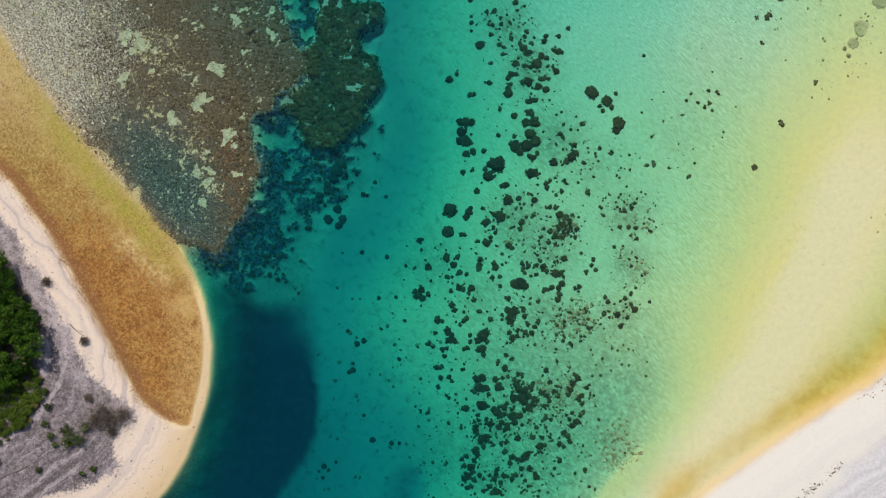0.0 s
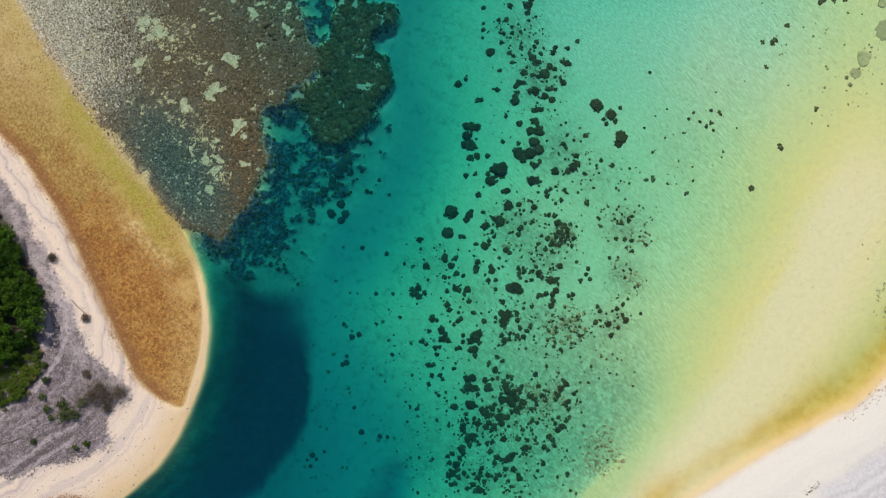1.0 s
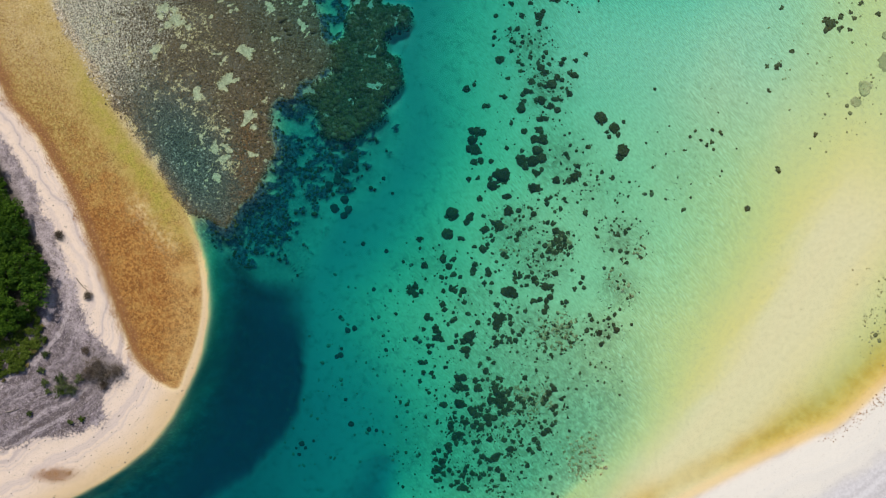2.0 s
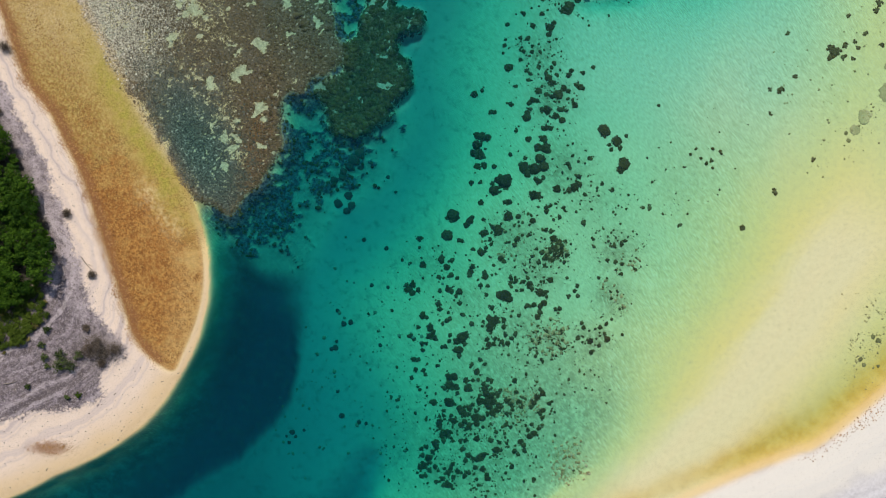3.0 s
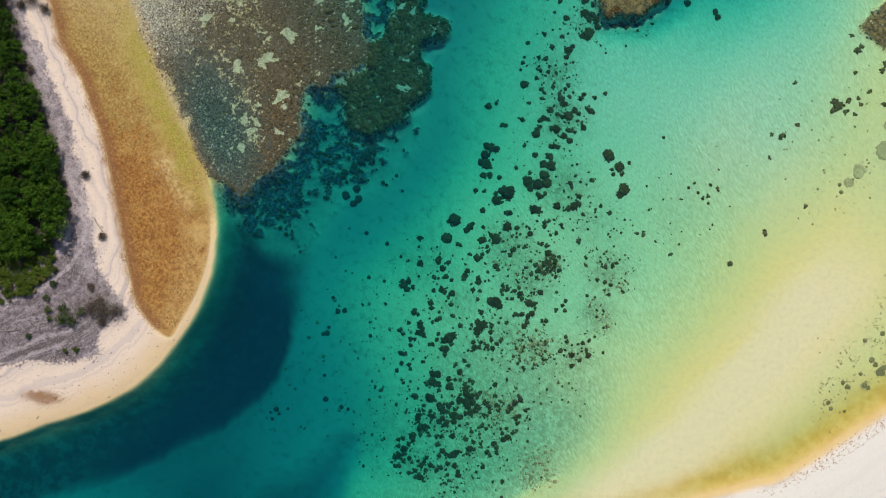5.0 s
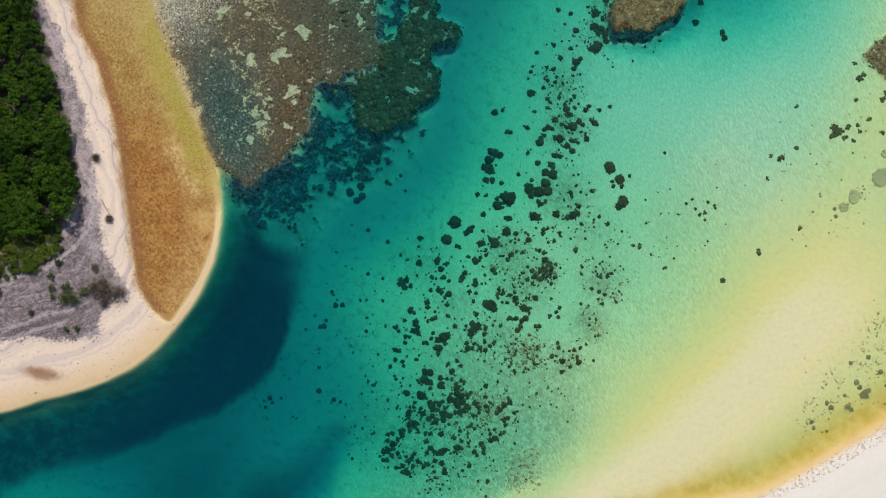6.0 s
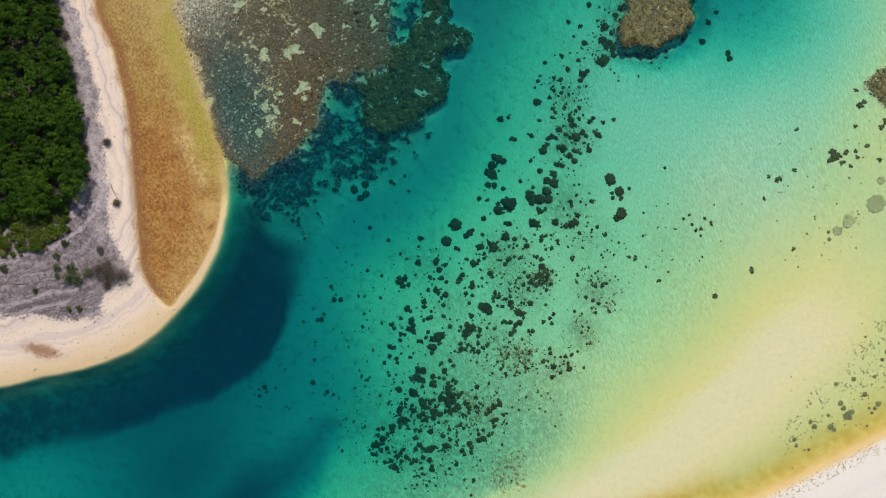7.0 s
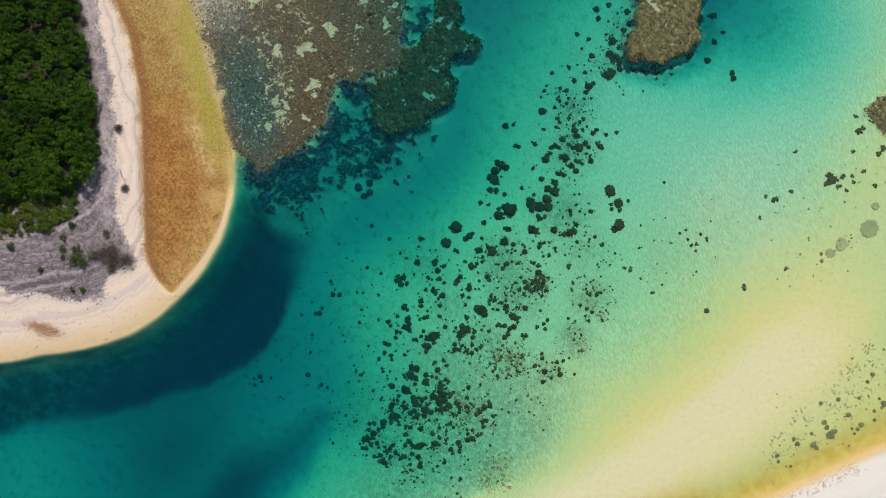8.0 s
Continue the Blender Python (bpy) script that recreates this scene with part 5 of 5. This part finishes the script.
# ---- corals that cover the reefs ----
def reef_cover():
    rng = np.random.RandomState(11)
    n = 85000
    X, Y = rng.uniform(-92, 0, n), rng.uniform(-8, 62, n)
    ex, ey = rng.uniform(0, 125, 40000), rng.uniform(15, 105, 40000)
    X, Y = np.concatenate([X, ex]), np.concatenate([Y, ey])
    z, m = terrain(X, Y)
    keep = (rng.rand(len(X)) > 0.45 * m["weedy"]) & (m["reef"] * (1 - 0.93 * m["bare"]) > rng.uniform(0.08, 0.8, len(X))) & ((m["thicket"] < 0.5) | (rng.rand(len(X)) < 0.12))
    X, Y, z = X[keep], Y[keep], z[keep]
    outer = step(X, -58, -38)
    R = (0.06 + 0.20 * rng.rand(len(X)) ** 3) * (1 + 0.6 * outer * rng.rand(len(X)))
    tall = np.clip((-z - 0.03) / R, 0.12, 0.24 + 0.14 * outer)
    grey = rng.rand(len(X)) < m["coarse"][keep]
    weedy = (X > 0) & (rng.rand(len(X)) < 0.3)
    weedy |= rng.rand(len(X)) < 1.1 * m["weedy"][keep]
    olive = (m["olive"][keep] > 0.4) & (X < 0)
    weedy &= ~olive
    grey &= ~weedy & ~olive
    domes = (~grey) & (rng.rand(len(X)) < 0.008 * outer)
    R[domes] *= rng.uniform(1.6, 3.0, domes.sum())
    tall[domes] *= 0.75
    for name, pick, mat, label in (("reef_rubble", grey, REEF_GREY, "grey broken coral rubble in very shallow water"),
                                   ("reef_weed", weedy, REEF_WEED, "dark grey-green algae-covered coral on the reef flat"),
                                   ("bank_coral", olive, REEF_DOME, "olive coral lumps on the reef's lower bank"),
                                   ("round_reef_coral", ~weedy & (X > 0), REEF_OCHRE, "ochre and brown coral growth on the small reefs"),
                                   ("reef_coral", ~grey & ~weedy & ~olive & (X < 0), REEF_BROWN, "dense brown and olive coral growth on the reef top")):
        tagged(lumps(name, X[pick], Y[pick], z[pick], R[pick], tall[pick], mat, rng, 5, 0.5), label, "coral", kind="stuff")


def reef_domes():
    """Large rounded colonies crowded along the deep side of the reef."""
    rng = np.random.RandomState(41)
    X, Y = rng.uniform(-50, -4, 8500), rng.uniform(-10, 58, 8500)
    z, m = terrain(X, Y)
    chance = np.where(m["olive"] > 0.35, 0.95 - 0.7 * m["bare"], 0.0)
    slope = np.clip(0.85 * m["thicket"] + 0.3 * wave_noise(X, Y, 3.0, 3, 88), 0, 1)
    chance = np.where(m["thicket"] > 0.35, slope, chance)
    keep = chance * rng.rand(len(X)) > 0.30
    R = np.where(m["thicket"] > 0.35, 0.14 + 0.34 * rng.rand(len(X)) ** 2, 0.18 + 0.62 * rng.rand(len(X)) ** 3)
    small_corals("reef_domes", list(zip(X[keep], Y[keep], R[keep])), REEF_DOME, "rounded olive-brown coral colonies crowded on the reef's deep side", 43)


REEF_WEED = coral_material("reef_weed", (0.030, 0.033, 0.026), (0.125, 0.125, 0.095), True, 0.3)
REEF_DOME = coral_material("dome_coral", (0.022, 0.020, 0.008), (0.125, 0.095, 0.032), True, 0.15)
REEF_OCHRE = coral_material("ochre_growth", (0.045, 0.038, 0.014), (0.25, 0.185, 0.075), True, 0.4)
REEF_GREY = coral_material("grey_rubble", (0.055, 0.042, 0.030), (0.74, 0.65, 0.50), True, 0.5)
REEF_BROWN = coral_material("reef_growth", (0.034, 0.023, 0.012), (0.165, 0.118, 0.060), True, 0.4)
reef_cover()
reef_domes()


# ---- trees and shrubs ----
def limb_mesh(name, a, b, r0, r1, bend, rng, sides=6, steps=4):
    """A tapered, slightly crooked limb from a to b."""
    a, b = Vector(a), Vector(b)
    side = (b - a).cross(Vector((0.3, 0.2, 1))).normalized() if (b - a).length else Vector((1, 0, 0))
    co, tris = [], []
    for i in range(steps + 1):
        t = i / steps
        c = a.lerp(b, t) + side * bend * math.sin(math.pi * t) + Vector((rng.uniform(-1, 1), rng.uniform(-1, 1), 0)) * r0 * 0.4 * (0 < i < steps)
        q = (b - a).to_track_quat("Z", "Y")
        for k in range(sides):
            w = 2 * math.pi * k / sides
            co.append((c + q @ Vector((math.cos(w), math.sin(w), 0)) * (r0 + (r1 - r0) * t))[:])
    for i in range(steps):
        for k in range(sides):
            p, q2 = i * sides + k, i * sides + (k + 1) % sides
            tris += [(p, q2, p + sides), (q2, q2 + sides, p + sides)]
    tris += [(steps * sides, steps * sides + k, steps * sides + k + 1) for k in range(1, sides - 1)]
    return triangles(name, np.array(co), np.array(tris), BARK, True)


def leaves_mesh(name, clumps, count, size, material, seed):
    """Small bent leaves on the outside of round clumps (x, y, z, radius)."""
    rng = np.random.RandomState(seed)
    c = np.array(clumps)
    pick = rng.choice(len(c), count, p=c[:, 3] ** 2 / (c[:, 3] ** 2).sum())
    d = rng.normal(size=(count, 3))
    d[:, 2] = np.abs(d[:, 2]) * 1.1 - 0.35
    d /= np.linalg.norm(d, axis=1)[:, None]
    centre = c[pick, :3] + d * (c[pick, 3] * rng.uniform(0.72, 1.05, count))[:, None]
    n = d + rng.normal(size=(count, 3)) * 0.45 + np.array((0, 0, 0.35))
    n /= np.linalg.norm(n, axis=1)[:, None]
    u = np.cross(n, rng.normal(size=(count, 3)))
    u /= np.linalg.norm(u, axis=1)[:, None]
    v = np.cross(n, u)
    s = size * rng.uniform(0.7, 1.3, count)[:, None]
    co = np.stack([centre - u * s, centre + v * s * 0.55 + n * s * 0.12, centre + u * s, centre - v * s * 0.55 + n * s * 0.12], 1).reshape(-1, 3)
    k = np.arange(count)[:, None] * 4
    tris = np.concatenate([k + np.array([[0, 1, 2]]), k + np.array([[0, 2, 3]])], 0)
    return triangles(name, co, tris, material)


def make_tree(seed, radius, height):
    rng = random.Random(seed)
    tree = new("tree")
    trunk = part("trunk", limb_mesh("trunk", (0, 0, -0.3), (rng.uniform(-.2, .2), rng.uniform(-.2, .2), height * 0.55), 0.14, 0.09, 0.1, rng), tree)
    clumps = []
    for k in range(5):
        a = 6.283 * (k + rng.uniform(-.3, .3)) / 5
        tip = (radius * 0.6 * math.cos(a), radius * 0.6 * math.sin(a), height * rng.uniform(0.68, 0.82))
        part("limb", limb_mesh("limb", (0, 0, height * 0.45), tip, 0.075, 0.03, 0.15, rng, 5, 3), trunk)
    for k in range(34):
        a, d = rng.uniform(0, 6.283), math.sqrt(rng.random()) * radius * rng.uniform(0.8, 1.1)
        z = height * (0.62 + 0.3 * math.sqrt(max(0, 1 - (d / (1.15 * radius)) ** 2))) + rng.uniform(-.25, .25)
        clumps.append((d * math.cos(a), d * math.sin(a), z, radius * rng.uniform(0.17, 0.32)))
    part("crown", leaves_mesh("crown", clumps, 1700, 0.16, LEAF, seed), tree)
    return tree


def make_shrub(name, seed, radius, height, material, leaves, twigs=7):
    rng = random.Random(seed)
    shrub = new(name)
    clumps = []
    for k in range(twigs):
        a, d = 6.283 * (k + rng.uniform(-.4, .4)) / twigs, radius * rng.uniform(0.5, 0.95)
        tip = (d * math.cos(a), d * math.sin(a), height * rng.uniform(0.5, 0.95))
        part("branch", limb_mesh("branch", (0, 0, -0.1), tip, 0.035 + 0.02 * radius, 0.012, 0.1 * radius, rng, 4, 3), shrub)
        clumps.append((*tip, radius * rng.uniform(0.2, 0.35)))
        clumps.append((tip[0] * 0.5, tip[1] * 0.5, height * 0.8, radius * rng.uniform(0.25, 0.4)))
    if leaves:
        part("foliage", leaves_mesh("foliage", clumps, leaves, 0.11, material, seed), shrub)
    return shrub


def scatter_in(area, gap, seed, tries, margin=0.0):
    """Uneven places inside an area, no two closer than gap."""
    rng = np.random.RandomState(seed)
    low, high = area.min(0), area.max(0)
    out = []
    pts = rng.uniform(low, high, (tries, 2))
    ok = inside(pts[:, 0], pts[:, 1], area)
    for p in pts[ok]:
        if all((p[0] - q[0]) ** 2 + (p[1] - q[1]) ** 2 > gap * gap for q in out):
            out.append((float(p[0]), float(p[1])))
    return out


WOOD_LABEL = "dense dark green broad-crowned coastal tree in the island wood"
kinds = [make_tree(200 + k, r, h) for k, (r, h) in enumerate(((1.7, 2.9), (2.1, 3.3), (1.5, 2.6), (1.9, 3.1), (2.4, 3.6)))]
rng = random.Random(5)
first = 0
places = [p for p in scatter_in(WOOD, 1.9, 21, 9000) if p[0] > -124 and -70 < p[1] < 45]
open_ground = wave_noise(np.array(places)[:, 0], np.array(places)[:, 1], 4.5, 2, 55)
places = [p for p, v in zip(places, open_ground) if v < 0.52]
for (x, y), z in zip(places, ground_at(places)[0]):
    m = pose(x, y, z, 0, 0, rng.uniform(0, 360)) @ Matrix.Scale(rng.uniform(0.62, 1.25), 4)
    if first < len(kinds):
        tree = kinds[first]
        tree.matrix_basis = m
        first += 1
    else:
        tree = copy_thing(rng.choice(kinds), m)
        tree.matrix_basis = m
    tagged(tree, WOOD_LABEL, "tree", "trees of the island wood")

shrubs = [make_shrub("shrub", 300 + k, r, h, SCRUB_LEAF, n) for k, (r, h, n) in enumerate(((1.0, 0.8, 700), (0.8, 0.6, 520), (1.3, 1.0, 900)))]
first = 0
places = [p for p in scatter_in(SCRUB, 0.95, 22, 3000) if p[0] > -122 and rng.random() < 0.9]
for (x, y), z in zip(places, ground_at(places)[0]):
    m = pose(x, y, z, 0, 0, rng.uniform(0, 360)) @ Matrix.Scale(rng.uniform(0.7, 1.25), 4)
    if first < len(shrubs):
        shrub = shrubs[first]
        shrub.matrix_basis = m
        first += 1
    else:
        shrub = copy_thing(rng.choice(shrubs), m)
        shrub.matrix_basis = m
    tagged(shrub, "low yellow-green shrub on grey shingle at the wood's edge", "shrub", "shrubs at the wood's edge")

DRY_SCRUB = leaf_material("yellowed_leaf", (0.12, 0.10, 0.03), (0.30, 0.24, 0.09))
yellowed = [make_shrub("shrub", 330 + k, r, r * 0.7, DRY_SCRUB, n) for k, (r, n) in enumerate(((0.7, 420), (0.5, 300)))]
places = [(x, y) for x, y in scatter_in(SCRUB, 2.4, 27, 900) if x > -122]
for k, ((x, y), z) in enumerate(zip(places, ground_at(places)[0])):
    m = pose(x + 0.5, y - 0.6, z, 0, 0, rng.uniform(0, 360)) @ Matrix.Scale(rng.uniform(0.7, 1.3), 4)
    shrub = yellowed[k] if k < 2 else copy_thing(rng.choice(yellowed), m)
    shrub.matrix_basis = m
    tagged(shrub, "yellowed low shrub on grey shingle at the wood's edge", "shrub", "yellowed shrubs at the wood's edge")
DULL_LEAF = leaf_material("dull_leaf", (0.026, 0.044, 0.012), (0.10, 0.125, 0.042))
GREY_LEAF = leaf_material("dry_leaf", (0.048, 0.038, 0.028), (0.16, 0.118, 0.085))
LONE = [
    (-73.9, -37.1, 1.95), (-75.5, -36.0, 1.26), (-72.5, -38.1, 1.49), (-75.0, -38.6, 1.38), (-71.4, -35.6, 1.26),
    (-77.6, -39.1, 0.69), (-78.5, -37.4, 0.92), (-70.2, -44.1, 0.69), (-72.5, -45.0, 0.69), (-79.6, -34.8, 0.92),
    (-79.1, -31.4, 0.92), (-79.6, -28.5, 0.92), (-89.4, -42.3, 1.07), (-81.0, -44.2, 0.67),
]
for k, ((x, y, r), z) in enumerate(zip(LONE, ground_at(LONE)[0])):
    s = make_shrub("shrub", 400 + k, r, r * 0.8, SCRUB_LEAF if k % 4 == 3 else DULL_LEAF, 260 + int(260 * r), 6)
    s.matrix_basis = pose(x, y, z, 0, 0, 40 * k)
    tagged(s, "rounded green shrub alone on the grey shingle", "shrub", "lone shrubs on the shingle")
DRY = [
    (-68.2, -32.2, 2.52), (-66.4, -34.2, 2.29), (-69.5, -34.2, 1.95), (-64.0, -32.9, 2.06), (-79.4, -6.4, 1.15),
    (-71.9, -18.2, 1.03), (-101.9, 27.2, 1.75), (-98.8, 26.1, 1.50), (-103.8, 25.4, 1.13), (-97.6, 12.4, 1.16),
    (-71.0, -29.7, 0.92), (-66.4, -36.5, 1.03),
]
for k, ((x, y, r), z) in enumerate(zip(DRY, ground_at(DRY)[0])):
    s = make_shrub("dry_shrub", 500 + k, r, r * 0.7, GREY_LEAF, 220 + int(260 * r), 20)
    s.matrix_basis = pose(x, y, z, 0, 0, 70 * k)
    tagged(s, "half-bare grey-brown dry shrub on the sand", "shrub", "dry shrubs on the shore")


# ---- stranded things ----
def driftwood(x, y, length, turn, seed):
    rng = random.Random(seed)
    log = new("driftwood")
    stem = part("stem", limb_mesh("stem", (-length / 2, 0, 0.1), (length / 2, 0, 0.16), 0.13, 0.05, length * 0.05, rng, 6, 6), log)
    part("branch", limb_mesh("branch", (length * 0.1, 0.1, 0.12), (length * 0.3, length * 0.2, 0.2), 0.06, 0.02, 0.1, rng, 5, 3), stem)
    log.matrix_basis = pose(x, y, float(ground_at([(x, y)])[0][0]) - 0.03, 0, 0, turn)
    tagged(log, "bleached curved driftwood branch lying on the beach", "driftwood")


(dx, dy), (ex, ey), (fx, fy) = [
    (-73.5, -16.2), (-88.6, -45.5), (-84.8, -44.0),
]
driftwood(dx, dy, 3.6, -40, 1)
driftwood(ex, ey, 4.2, 20, 2)
driftwood(fx, fy, 3.2, 24, 3)


def stranded():
    """Weed and coral bits along the strand lines."""
    rng = np.random.RandomState(31)
    X, Y = rng.uniform(-122, -40, 110000), rng.uniform(-70, 70, 110000)
    z, m = terrain(X, Y)
    keep = (m["strand"] * rng.rand(len(X)) > 0.42) & (z > 0)
    R = rng.uniform(0.06, 0.20, len(X))
    tagged(lumps("stranded_weed", X[keep], Y[keep], z[keep], R[keep], np.full(keep.sum(), 0.4), WEED, rng, 4, 0.5), "brown dried weed heaped along the strand line", "seaweed", kind="stuff")
    keep = (m["ashore"] * (1 - m["soil"]) > 0.8) & (rng.rand(len(X)) < 0.03)
    tagged(lumps("beach_stones", X[keep], Y[keep], z[keep], R[keep] * 0.8, np.full(keep.sum(), 0.6), STONE, rng, 5, 0.3), "small dark coral stones strewn over the beach sand", "stones", kind="stuff")
    keep = (m["soil"] > 0.5) & (rng.rand(len(X)) < 0.10)
    tagged(lumps("shingle", X[keep], Y[keep], z[keep], R[keep] * 0.8, np.full(keep.sum(), 0.5), SHINGLE, rng, 5, 0.3), "grey and white coral shingle on the island soil", "shingle", kind="stuff")
    X, Y = rng.uniform(60, 124, 40000), rng.uniform(-80, 0, 40000)
    z, m = terrain(X, Y)
    d = signed(X, Y, EAST_SHORE)
    wrack = np.exp(-((d - 2.6) / 1.6) ** 2) * step(X + 5 * wave_noise(X, Y, 6, 3, 93), 76, 100)
    keep = (wrack * rng.rand(len(X)) > 0.3) & (z > 0)
    R = rng.uniform(0.06, 0.16, len(X))
    tagged(lumps("stranded_weed", X[keep], Y[keep], z[keep], R[keep], np.full(keep.sum(), 0.4), WEED, rng, 4, 0.35), "brown weed bits at the edge of the white beach", "seaweed", kind="stuff")


def beach_debris():
    """A line of dark driftwood chips and weed where the white beach meets the grey sand."""
    rng = np.random.RandomState(33)
    n = 420
    t = rng.rand(n)
    X = 70.8 + 9.6 * t + rng.normal(0, 0.35, n)
    Y = -50.9 + 7.2 * t + 0.8 * np.sin(9 * t) * rng.rand(n) + rng.normal(0, 0.35, n)
    keep = wave_noise(X, Y, 1.6, 3, 64) > rng.uniform(-0.5, 0.4, n)
    X, Y = X[keep], Y[keep]
    R = 0.04 + 0.14 * rng.rand(len(X)) ** 3
    tagged(lumps("beach_debris", X, Y, terrain(X, Y)[0], R, np.full(len(X), 0.5), RUBBLE, rng, 5, 0.5), "dark driftwood chips and weed in a line on the white beach", "debris", kind="stuff")


WEED = coral_material("dried_weed", (0.20, 0.092, 0.034), (0.46, 0.25, 0.105), True)
STONE = coral_material("dark_stone", (0.12, 0.10, 0.08), (0.28, 0.24, 0.2), True)
SHINGLE = coral_material("pale_shingle", (0.06, 0.048, 0.044), (0.30, 0.25, 0.24), True, 0.6)
stranded()
beach_debris()
